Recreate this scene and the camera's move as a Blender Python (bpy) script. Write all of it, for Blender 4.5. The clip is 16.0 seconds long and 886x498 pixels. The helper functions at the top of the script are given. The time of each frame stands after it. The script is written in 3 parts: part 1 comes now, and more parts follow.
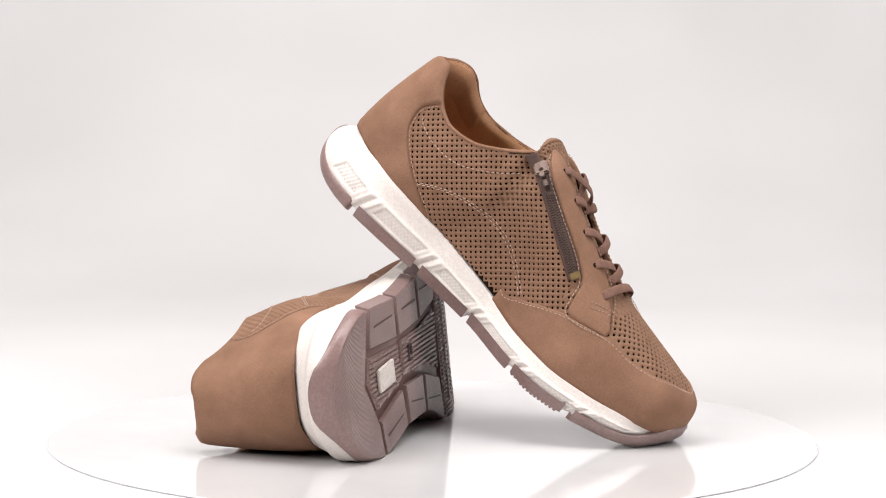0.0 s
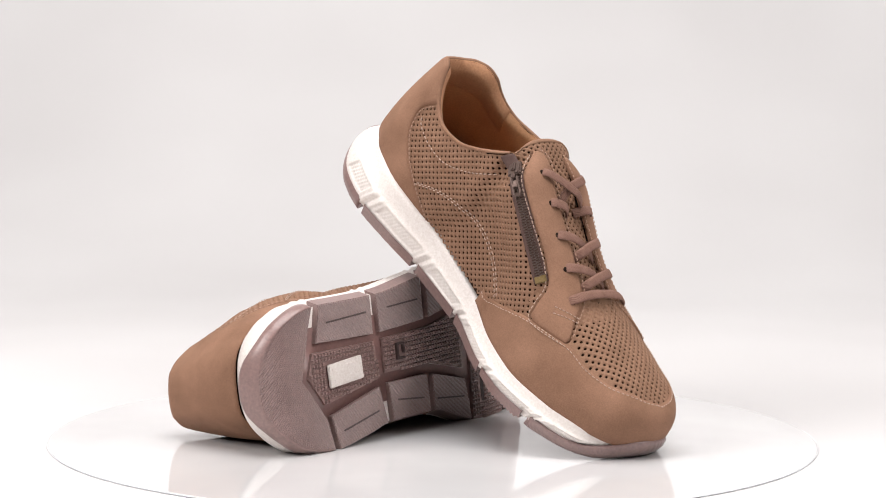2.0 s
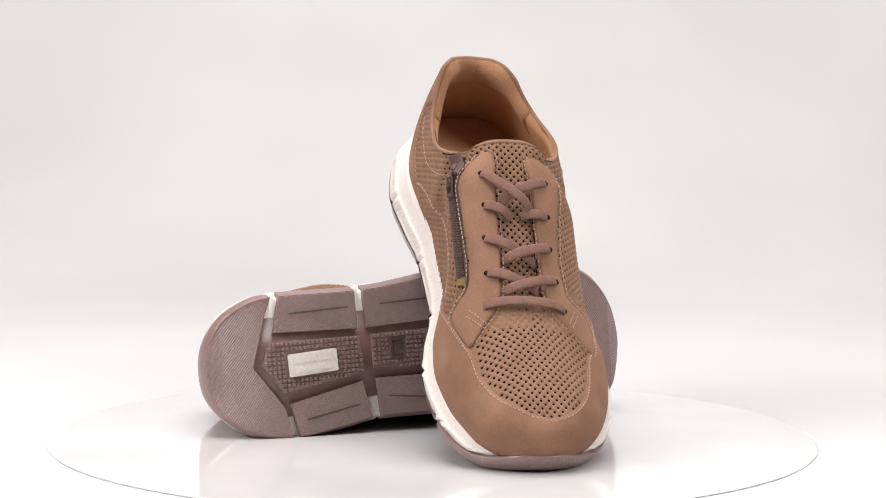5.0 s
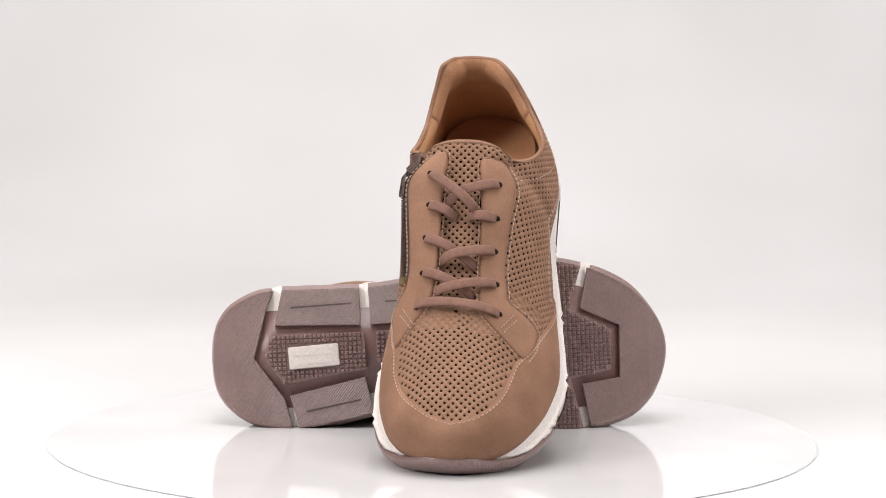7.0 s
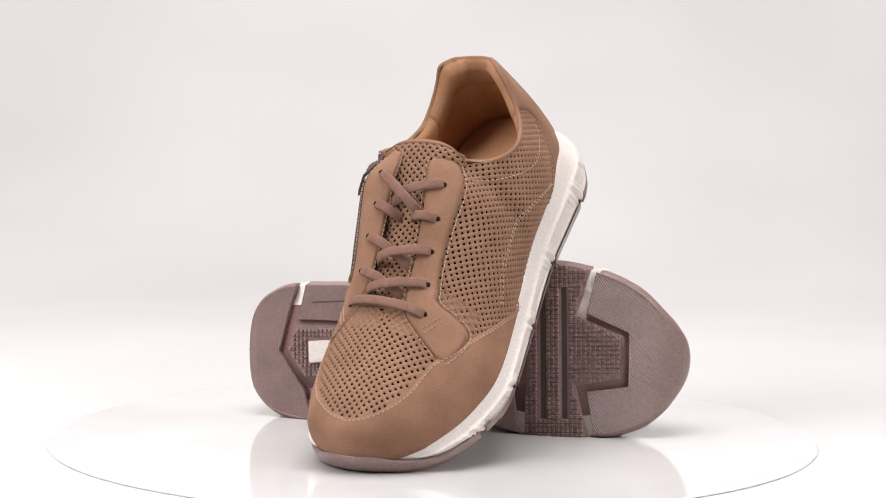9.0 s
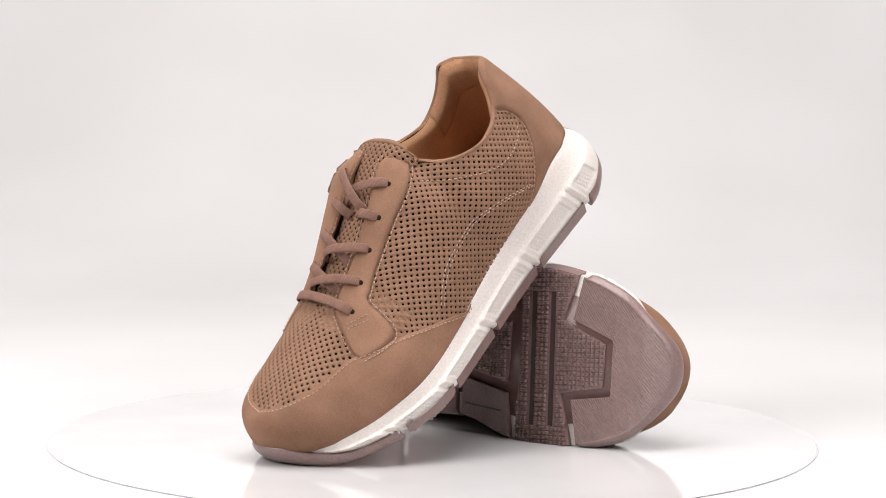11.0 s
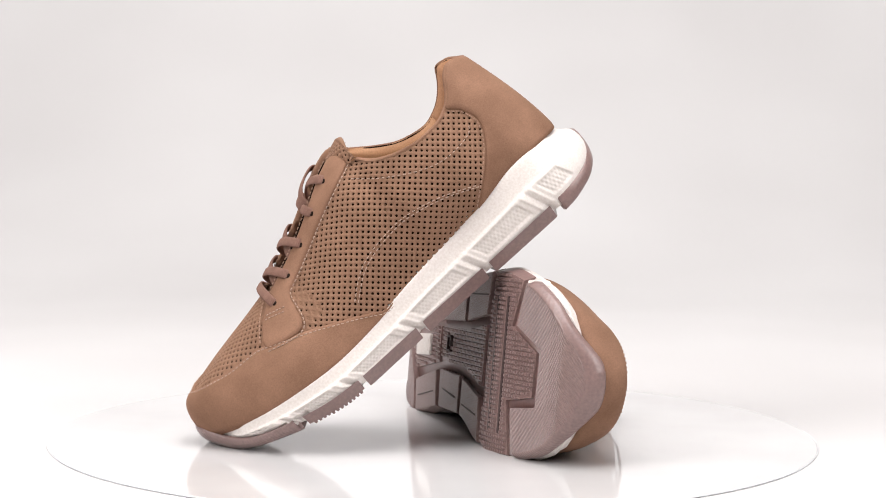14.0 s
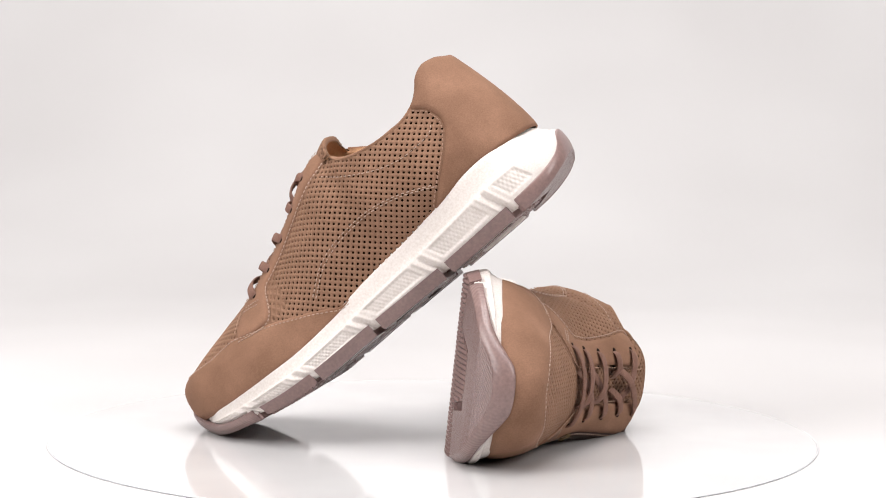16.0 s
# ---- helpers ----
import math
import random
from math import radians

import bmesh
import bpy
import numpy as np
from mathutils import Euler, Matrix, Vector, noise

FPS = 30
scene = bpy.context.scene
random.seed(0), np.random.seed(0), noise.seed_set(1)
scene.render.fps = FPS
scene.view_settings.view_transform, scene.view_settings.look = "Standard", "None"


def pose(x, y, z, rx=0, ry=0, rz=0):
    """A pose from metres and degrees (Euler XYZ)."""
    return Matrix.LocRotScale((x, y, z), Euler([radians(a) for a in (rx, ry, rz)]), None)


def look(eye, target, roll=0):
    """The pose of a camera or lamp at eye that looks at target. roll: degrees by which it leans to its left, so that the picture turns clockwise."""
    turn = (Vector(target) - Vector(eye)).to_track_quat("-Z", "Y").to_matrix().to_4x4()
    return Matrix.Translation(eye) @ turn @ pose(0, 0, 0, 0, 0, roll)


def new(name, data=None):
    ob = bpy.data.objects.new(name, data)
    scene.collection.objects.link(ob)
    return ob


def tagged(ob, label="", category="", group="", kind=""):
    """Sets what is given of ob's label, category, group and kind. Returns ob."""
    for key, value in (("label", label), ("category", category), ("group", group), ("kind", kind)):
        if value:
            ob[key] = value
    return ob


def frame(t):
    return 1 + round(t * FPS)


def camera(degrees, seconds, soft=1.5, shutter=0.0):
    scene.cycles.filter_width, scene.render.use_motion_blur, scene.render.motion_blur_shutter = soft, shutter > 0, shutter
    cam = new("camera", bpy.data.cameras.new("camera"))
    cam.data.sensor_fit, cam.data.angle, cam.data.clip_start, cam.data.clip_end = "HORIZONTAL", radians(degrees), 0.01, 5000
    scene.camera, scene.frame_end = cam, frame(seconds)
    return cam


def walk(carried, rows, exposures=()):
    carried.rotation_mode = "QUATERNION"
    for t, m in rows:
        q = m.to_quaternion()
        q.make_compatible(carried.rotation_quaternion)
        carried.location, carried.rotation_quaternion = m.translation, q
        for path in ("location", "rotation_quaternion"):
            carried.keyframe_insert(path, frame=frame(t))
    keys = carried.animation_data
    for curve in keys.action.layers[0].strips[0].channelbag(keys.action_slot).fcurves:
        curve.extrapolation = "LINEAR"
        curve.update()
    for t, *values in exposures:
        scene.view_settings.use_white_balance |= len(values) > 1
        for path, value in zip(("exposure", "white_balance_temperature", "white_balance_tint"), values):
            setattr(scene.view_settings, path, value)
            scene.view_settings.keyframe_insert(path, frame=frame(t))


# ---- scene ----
# camera: stands still before the turntable
cam = camera(25.0, 16.0, soft=1.0)
CAM = Matrix.Translation((0.0, -1.3682, 0.2313)) @ pose(0, 0, 0, 90 - 4.378, 0, -0.059) @ pose(0, 0, 0, 0, 0, 0.458)
walk(cam, [(0.0, CAM), (16.0, CAM)])
RATE = -10.6796          # the turntable's speed, degrees a second

# light: a white photo studio with large soft lamps
world = bpy.data.worlds.new("studio_world")
scene.world = world
world.use_nodes = True
world.node_tree.nodes["Background"].inputs[0].default_value = (1.0, 0.98, 0.97, 1)
world.node_tree.nodes["Background"].inputs[1].default_value = 0.06
scene.view_settings.exposure = 0.05


def softbox(eye, target, w, h, power, colour=(1, 1, 1)):
    lamp = bpy.data.lights.new("softbox_lamp", "AREA")
    lamp.shape, lamp.size, lamp.size_y, lamp.energy, lamp.color = "RECTANGLE", w, h, power, colour
    ob = new("softbox_lamp", lamp)
    ob.matrix_world = look(eye, target)
    return ob


softbox((-1.45, -0.95, 1.25), (0, 0, 0.1), 1.0, 1.0, 34, (1, 0.97, 0.96))
softbox((1.45, -0.95, 1.25), (0, 0, 0.1), 1.0, 1.0, 22, (1, 0.97, 0.96))
softbox((0, -0.35, 1.9), (0, 0, 0), 1.5, 1.1, 40, (1, 0.98, 0.98))
softbox((0, 0.55, 2.3), (0, 1.8, 0.45), 2.2, 0.5, 24.5, (1, 0.98, 0.98))


# ---- materials ----
def material(name, colour, colour2, rough, grain=900.0, patch=45.0, bump=0.1, metal=0.0, sheen=0.0, spec=0.5, coat=0.0):
    """A surface with soft patches of a second tone, fine grain and relief."""
    m = bpy.data.materials.new(name)
    m.use_nodes = True
    nt = m.node_tree
    b = nt.nodes["Principled BSDF"]
    tc = nt.nodes.new("ShaderNodeTexCoord")
    n1 = nt.nodes.new("ShaderNodeTexNoise")
    n1.inputs["Scale"].default_value, n1.inputs["Detail"].default_value = patch, 4
    n2 = nt.nodes.new("ShaderNodeTexNoise")
    n2.inputs["Scale"].default_value, n2.inputs["Detail"].default_value = grain, 3
    for n in (n1, n2):
        nt.links.new(tc.outputs["Object"], n.inputs["Vector"])
    ramp = nt.nodes.new("ShaderNodeMapRange")
    ramp.inputs[1].default_value, ramp.inputs[2].default_value = 0.3, 0.7
    nt.links.new(n1.outputs["Fac"], ramp.inputs[0])
    mix = nt.nodes.new("ShaderNodeMix")
    mix.data_type = "RGBA"
    mix.inputs[6].default_value, mix.inputs[7].default_value = (*colour, 1), (*colour2, 1)
    nt.links.new(ramp.outputs[0], mix.inputs[0])
    mul = nt.nodes.new("ShaderNodeMix")
    mul.data_type, mul.blend_type = "RGBA", "OVERLAY"
    mul.inputs[0].default_value = 0.3
    nt.links.new(mix.outputs[2], mul.inputs[6])
    nt.links.new(n2.outputs["Fac"], mul.inputs[7])
    nt.links.new(mul.outputs[2], b.inputs["Base Color"])
    b.inputs["Roughness"].default_value, b.inputs["Metallic"].default_value = rough, metal
    b.inputs["Specular IOR Level"].default_value = spec
    b.inputs["Sheen Weight"].default_value = sheen
    b.inputs["Sheen Tint"].default_value = (*colour2, 1)
    b.inputs["Coat Weight"].default_value = coat
    bp = nt.nodes.new("ShaderNodeBump")
    bp.inputs["Strength"].default_value, bp.inputs["Distance"].default_value = bump, 0.0004
    nt.links.new(n2.outputs["Fac"], bp.inputs["Height"])
    nt.links.new(bp.outputs["Normal"], b.inputs["Normal"])
    return m


def ribbed(m, pitch, angle, depth, allover=False):
    """Adds fine parallel ribs to a material's relief, in the plane of the sole."""
    nt = m.node_tree
    tc = nt.nodes.new("ShaderNodeTexCoord")
    mp = nt.nodes.new("ShaderNodeMapping")
    mp.inputs["Rotation"].default_value = (0, 0, radians(angle))
    wv = nt.nodes.new("ShaderNodeTexWave")
    wv.inputs["Scale"].default_value = 0.314 / pitch
    nt.links.new(tc.outputs["Object"], mp.inputs[0])
    nt.links.new(mp.outputs[0], wv.inputs[0])
    old = next(n for n in nt.nodes if n.type == "BUMP")
    bp = nt.nodes.new("ShaderNodeBump")
    bp.inputs["Strength"].default_value, bp.inputs["Distance"].default_value = 0.9, depth
    sep = nt.nodes.new("ShaderNodeSeparateXYZ")
    nt.links.new(tc.outputs["Normal"], sep.inputs[0])
    flat = nt.nodes.new("ShaderNodeMath")
    flat.operation = "ABSOLUTE"
    nt.links.new(sep.outputs["Z"], flat.inputs[0])
    rng = nt.nodes.new("ShaderNodeMapRange")
    rng.inputs[1].default_value, rng.inputs[2].default_value = 0.45, 0.8
    rng.inputs[3].default_value = 1.0 if allover else 0.0
    nt.links.new(flat.outputs[0], rng.inputs[0])
    mul = nt.nodes.new("ShaderNodeMath")
    mul.operation = "MULTIPLY"
    nt.links.new(wv.outputs["Fac"], mul.inputs[0])
    nt.links.new(rng.outputs[0], mul.inputs[1])
    nt.links.new(mul.outputs[0], bp.inputs["Height"])
    nt.links.new(old.outputs["Normal"], bp.inputs["Normal"])
    nt.links.new(bp.outputs["Normal"], nt.nodes["Principled BSDF"].inputs["Normal"])
    return m


M_NUBUCK = material("nubuck", (0.172, 0.090, 0.055), (0.258, 0.140, 0.090), 0.85, 1100, 30, 0.25, sheen=0.25, spec=0.2)
M_PERF = material("perforated_nubuck", (0.190, 0.102, 0.062), (0.235, 0.128, 0.080), 0.8, 1100, 50, 0.2, sheen=0.2, spec=0.25)
# near-black colour stands in for the shade behind the perforations
M_SHADE_BACKING = material("hole_shade_backing", (0.014, 0.008, 0.005), (0.02, 0.011, 0.007), 0.95, spec=0.1)
M_LINING = material("tan_lining", (0.40, 0.20, 0.095), (0.46, 0.24, 0.12), 0.7, 900, 60, 0.2, sheen=0.15)
M_PAD = material("tan_suede_lining", (0.33, 0.165, 0.085), (0.40, 0.205, 0.11), 0.95, 700, 70, 0.4, sheen=0.4)
M_FOAM = material("cream_midsole", (0.615, 0.56, 0.525), (0.645, 0.59, 0.555), 0.5, 700, 30, 0.05)
M_RUBBER = material("mauve_brown_rubber", (0.205, 0.130, 0.120), (0.24, 0.155, 0.142), 0.32, 500, 40, 0.1)
M_RIB = ribbed(material("ribbed_rubber", (0.195, 0.128, 0.119), (0.235, 0.156, 0.144), 0.32, 500, 40, 0.1), 0.0014, 32, 0.0004)
M_RIB_REAR = ribbed(material("rear_ribbed_rubber", (0.195, 0.128, 0.119), (0.235, 0.156, 0.144), 0.32, 500, 40, 0.1), 0.0014, -38, 0.0004)
M_BUMPER = ribbed(material("bumper_rubber", (0.195, 0.128, 0.119), (0.235, 0.156, 0.144), 0.32, 500, 40, 0.1), 0.0021, 32, 0.00012, True)
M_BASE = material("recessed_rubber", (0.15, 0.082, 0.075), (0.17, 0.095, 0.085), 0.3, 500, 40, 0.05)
# rubber darkened by the shade of a slot; the emblem shares this tone
M_SLOT = material("slot_shade_rubber", (0.05, 0.03, 0.028), (0.06, 0.038, 0.035), 0.6)
M_LACE = ribbed(material("brown_lace", (0.165, 0.088, 0.066), (0.205, 0.112, 0.085), 0.85, 1500, 200, 0.4, sheen=0.2, spec=0.2), 0.0009, 50, 0.00015, True)
M_THREAD = material("pale_thread", (0.33, 0.225, 0.172), (0.39, 0.275, 0.215), 0.75)
M_THREAD2 = material("brown_thread", (0.28, 0.165, 0.11), (0.34, 0.20, 0.14), 0.75)
M_TAPE = material("zip_tape", (0.07, 0.036, 0.029), (0.085, 0.046, 0.037), 0.85, 1500, 100, 0.4)
M_METAL = material("dark_gunmetal", (0.105, 0.07, 0.058), (0.145, 0.10, 0.085), 0.45, metal=0.7)
M_BRASS = material("antique_brass", (0.20, 0.135, 0.055), (0.25, 0.175, 0.08), 0.55, metal=0.8)
# near-black tone painted for the shade inside the eyelet holes
M_HOLE_SHADE = material("eyelet_hole_shade", (0.012, 0.007, 0.005), (0.016, 0.01, 0.007), 0.9, spec=0.1)
M_DISC = material("white_acrylic", (0.605, 0.594, 0.593), (0.615, 0.604, 0.603), 0.08, 6, 6, 0.0, coat=0.25)
M_EDGE = material("acrylic_edge", (0.62, 0.635, 0.66), (0.64, 0.655, 0.68), 0.4)
M_DROP = material("backdrop_paper", (0.525, 0.510, 0.507), (0.54, 0.525, 0.522), 0.85, 1.1, 0.6, 0.0)


# ---- shoe: curves in metres, x from heel to toe, y to the outer side, z up from the sole ----
def spl(xs, ys):
    xs, ys = np.array(xs, float), np.array(ys, float)
    d = np.diff(ys) / np.diff(xs)
    m = np.zeros(len(xs))
    m[0], m[-1] = d[0], d[-1]
    for i in range(1, len(xs) - 1):
        m[i] = 0 if d[i - 1] * d[i] <= 0 else 2 * d[i - 1] * d[i] / (d[i - 1] + d[i])

    def f(x):
        x = min(max(float(x), xs[0]), xs[-1])
        i = min(max(int(np.searchsorted(xs, x)) - 1, 0), len(xs) - 2)
        h = xs[i + 1] - xs[i]
        s = (x - xs[i]) / h
        return float((1 + 2 * s) * (1 - s) ** 2 * ys[i] + s * (1 - s) ** 2 * h * m[i] + s * s * (3 - 2 * s) * ys[i + 1] + s * s * (s - 1) * h * m[i + 1])
    return f


def curve(*pts):
    return spl([p[0] for p in pts], [p[1] for p in pts])


def step(a, b, x):
    s = min(max((x - a) / (b - a), 0), 1)
    return s * s * (3 - 2 * s)


LEN = 0.3195


def u_of(x):
    return math.acos(max(-1, min(1, 1 - 2 * x / LEN))) / math.pi


def x_of(u):
    return LEN * (1 - math.cos(math.pi * u)) / 2


f_lat = curve(*[(u_of(a), b) for a, b in ((0, 0.002), (0.003, 0.0225), (0.0187, 0.0415), (0.042, 0.0490), (0.104, 0.0484), (0.169, 0.0552), (0.234, 0.0615), (0.26, 0.057), (0.29, 0.0437), (0.31, 0.023), (LEN, -0.003))])
f_med = curve(*[(u_of(a), b) for a, b in ((0, 0.002), (0.001, -0.0123), (0.0106, -0.0302), (0.03, -0.0428), (0.057, -0.0471), (0.088, -0.0433), (0.118, -0.0385), (0.1625, -0.0394), (0.2077, -0.053), (0.2355, -0.0569), (0.261, -0.0555), (0.289, -0.049), (0.3053, -0.038), (0.311, -0.03), (LEN, -0.003))])
z_bot = curve((0, 0.0135), (0.006, 0.009), (0.02, 0.0042), (0.042, 0.0013), (0.11, 0.0006), (0.17, 0.0016), (0.227, 0.0022), (0.25, 0.0055), (0.274, 0.0115), (0.3055, 0.0215), (LEN, 0.034))
zt_lat = curve((0, 0.0435), (0.03, 0.0455), (0.047, 0.0462), (0.086, 0.0418), (0.123, 0.0378), (0.154, 0.0350), (0.189, 0.0303), (0.219, 0.0287), (0.245, 0.030), (0.276, 0.0325), (0.293, 0.0350), (0.307, 0.0375), (LEN, 0.0400))
zt_med = curve((0, 0.0435), (0.03, 0.0415), (0.065, 0.0375), (0.099, 0.0345), (0.132, 0.032), (0.163, 0.028), (0.194, 0.0245), (0.226, 0.025), (0.265, 0.0305), (0.291, 0.0360), (0.31, 0.0388), (LEN, 0.0400))
z_wall = curve((0, 0.030), (0.003, 0.0235), (0.008, 0.0172), (0.018, 0.0130), (0.034, 0.0112), (0.05, 0.0106), (0.11, 0.0095), (0.17, 0.0105), (0.2134, 0.011), (0.235, 0.0125), (0.2617, 0.0170), (0.2830, 0.0215), (0.300, 0.0275), (0.308, 0.0338), (0.3135, 0.0405), (0.3172, 0.0458), (LEN, 0.0475))
top_in = curve((0, 0.0085), (0.03, 0.0055), (0.08, 0.0025), (0.28, 0.0030), (LEN, 0.0012))


def ring2(n):
    """The sole's outline: outer side from heel to toe, then the inner side back."""
    p = [(x_of(i / n), f_lat(i / n)) for i in range(n + 1)]
    return p + [(x_of(i / n), f_med(i / n)) for i in range(n - 1, 0, -1)]


def normals2(pts):
    n, out = len(pts), []
    for i in range(n):
        a, b = pts[i - 1], pts[(i + 1) % n]
        tx, ty = b[0] - a[0], b[1] - a[1]
        l = math.hypot(tx, ty) or 1
        out.append((-ty / l, tx / l))
    return out


def z_rim(x, y):
    k = step(-0.02, 0.02, y)
    return zt_med(x) * (1 - k) + zt_lat(x) * k


# the upper's form
NR, NV = 110, 26
RING = ring2(NR)
NORM = normals2(RING)
c_lat = curve((0.0, 0.115), (0.0225, 0.1155), (0.030, 0.1195), (0.037, 0.1205), (0.0445, 0.1165), (0.05, 0.109), (0.057, 0.103), (0.071, 0.0985), (0.085, 0.0985), (0.098, 0.1005), (0.1135, 0.1055), (0.128, 0.1150))
c_med = curve((0.0, 0.115), (0.0225, 0.1155), (0.030, 0.1195), (0.037, 0.120), (0.0425, 0.111), (0.048, 0.104), (0.056, 0.0975), (0.0695, 0.0925), (0.088, 0.0955), (0.103, 0.1035), (0.12, 0.1155), (0.128, 0.120))
y_lat = curve((0.0225, -0.0075), (0.0240, 0.001), (0.03, 0.0080), (0.04, 0.0165), (0.048, 0.0240), (0.057, 0.0310), (0.075, 0.0395), (0.09, 0.0430), (0.105, 0.0405), (0.118, 0.0330), (0.128, 0.0240))
y_med = curve((0.0225, -0.0075), (0.0240, -0.0160), (0.03, -0.0225), (0.04, -0.0305), (0.057, -0.0365), (0.075, -0.0395), (0.09, -0.0415), (0.11, -0.0425), (0.128, -0.0420))
wide_lat = curve((0.1, 0.0500), (0.13, 0.0520), (0.17, 0.0540), (0.2, 0.0555), (0.24, 0.0570), (0.26, 0.0530), (0.3, 0.03))
wide_med = curve((0.1, -0.0430), (0.13, -0.0480), (0.17, -0.0487), (0.2, -0.0492), (0.225, -0.0510), (0.25, -0.0535), (0.28, -0.048), (0.3, -0.03))
bul_lat = curve((0.02, 0.0025), (0.06, 0.0055), (0.09, 0.0075), (0.13, 0.012))
bul_med = curve((0.02, 0.0025), (0.06, 0.0018), (0.09, 0.0030), (0.13, 0.005))
ridge_z = curve((0.12, 0.1285), (0.13, 0.1275), (0.148, 0.1205), (0.165, 0.1115), (0.185, 0.1015), (0.205, 0.0925), (0.225, 0.0845), (0.24, 0.0808), (0.26, 0.0767), (0.28, 0.0722), (0.303, 0.0655))
ridge_y = curve((0.12, -0.006), (0.2, -0.005), (0.25, -0.004), (0.3, -0.003))
p_lat = curve((0.12, 2.4), (0.15, 2.25), (0.17, 2.0), (0.2, 1.7), (0.25, 1.75), (0.28, 2.2), (0.3, 3.0))
p_med = curve((0.12, 6.0), (0.15, 5.2), (0.18, 3.8), (0.205, 2.8), (0.25, 2.2), (0.28, 2.4), (0.3, 3.0))
x_top = curve((0.008, 0.0225), (0.015, 0.0285), (0.03, 0.0385), (0.06, 0.0625), (0.13, 0.13), (0.2, 0.2), (0.26, 0.254), (0.316, 0.3035))


def form(i, v):
    """A point of the upper: i runs round the outline, v from the sole (0) to the collar or ridge (1)."""
    i %= 2 * NR
    (x0, y0), (nx, ny) = RING[i], NORM[i]
    d = top_in(x0) + (0.0045 * step(0.0, 0.02, x0) * step(0.085, 0.04, x0) if i <= NR else 0.0035 * step(0.0, 0.02, x0) * step(0.14, 0.08, x0))
    bx, by = x0 - nx * d, y0 - ny * d
    bz = z_rim(x0, y0) - 0.002
    out = i <= NR
    if v < 0:
        return Vector((bx, by, bz + v * 0.1))
    xt = x_top(bx)
    w = step(0.121, 0.135, xt)
    cy = (y_lat if out else y_med)(xt)
    cz = (c_lat if out else c_med)(xt)
    ty = cy * (1 - w) + ridge_y(xt) * w
    tz = cz * (1 - w) + ridge_z(xt) * w
    bul = (bul_lat if out else bul_med)(bx) * math.sin(math.pi * v ** 0.8)
    a = Vector((bx + (xt - bx) * v + nx * bul, by + (ty - by) * v + ny * bul, bz + (tz - bz) * v))
    p = (p_lat if out else p_med)(xt)
    ph = v * math.pi / 2
    c, s = max(math.cos(ph), 0) ** (2 / p), math.sin(ph) ** (2 / p)
    yw = by + ((wide_lat if out else wide_med)(bx) - by) * step(0, 0.4, v) * step(0.08, 0.12, bx) * step(0.30, 0.27, bx)
    b = Vector((xt + (bx - xt) * c, ty + (yw - ty) * c, bz + (tz - bz) * s))
    w2 = step(0.10, 0.15, xt)
    return a.lerp(b, w2)


VROWS = [-0.06] + [k / NV for k in range(NV + 1)]
GRID = [[form(i, v) for i in range(2 * NR)] for v in VROWS]


def grid_normals(g):
    n, m = len(g), len(g[0])
    out = []
    for k in range(n):
        row = []
        for i in range(m):
            du = g[k][(i + 1) % m] - g[k][i - 1]
            dv = g[min(k + 1, n - 1)][i] - g[max(k - 1, 0)][i]
            q = dv.cross(du)
            row.append(q.normalized() if q.length > 1e-12 else Vector((0, 0, 1)))
        out.append(row)
    return out


GNORM = grid_normals(GRID)
from mathutils.bvhtree import BVHTree
verts = [p for r in GRID for p in r]
faces = [(k * 2 * NR + i, k * 2 * NR + (i + 1) % (2 * NR), (k + 1) * 2 * NR + (i + 1) % (2 * NR), (k + 1) * 2 * NR + i) for k in range(len(VROWS) - 1) for i in range(2 * NR)]
TREE = BVHTree.FromPolygons(verts, faces)


def outward(p, n):
    core = Vector((min(p.x, 0.275), -0.003, 0.045)) if p.x > 0.06 else Vector((0.06, 0, 0.06))
    return n if n.dot(p - core) > 0 else -n


def from_side(sd):
    def hit(x, z):
        p, n, _, _ = TREE.ray_cast(Vector((x, 0.2 * sd, z)), Vector((0, -sd, 0)))
        if p is None or p.y * sd < 0.004 or (0.121 < p.x < 0.226 and -0.0165 < p.y < 0.0045):
            return None
        return p, outward(p, n)
    return hit


def unrolled(sd):
    """The side wall by x and by the length s along its cross-section, from the height 0.05 up."""
    xs = [0.03 + 0.0025 * k for k in range(88)]
    lines = []
    for x in xs:
        pts = []
        for k in range(131):
            a = radians(-35 + k)
            p, _, _, _ = TREE.ray_cast(Vector((x, 0.0005 * sd, 0.055)), Vector((0, sd * math.cos(a), math.sin(a))))
            if p is None:
                if pts:
                    break
                continue
            pts.append(p)
        acc = [0.0]
        for a, b in zip(pts, pts[1:]):
            acc.append(acc[-1] + (b - a).length)
        zero = next((s + 0.05 - q.z for s, q in zip(acc, pts) if q.z > 0.05), 0.0) if pts else 0.0
        lines.append((pts, [s - zero + 0.05 for s in acc]))

    def at(line, s):
        pts, acc = line
        if len(pts) < 3 or s < acc[0] or s > acc[-1] + 0.0045:
            return None
        s = min(s, acc[-1])
        k = max(0, min(len(pts) - 2, int(np.searchsorted(acc, s)) - 1))
        return pts[k].lerp(pts[k + 1], (s - acc[k]) / max(acc[k + 1] - acc[k], 1e-9))

    def hit(x, s):
        f = (x - xs[0]) / 0.0025
        k = int(f)
        if f < 0 or k > len(xs) - 2:
            return None
        a, b = at(lines[k], s), at(lines[k + 1], s)
        if a is None or b is None:
            return None
        p, n = nearest(*a.lerp(b, f - k))
        if p.y * sd < 0.002 and p.x > 0.1 or (0.121 < p.x < 0.226 and -0.0165 < p.y < 0.0045):
            return None
        return p, n
    return hit


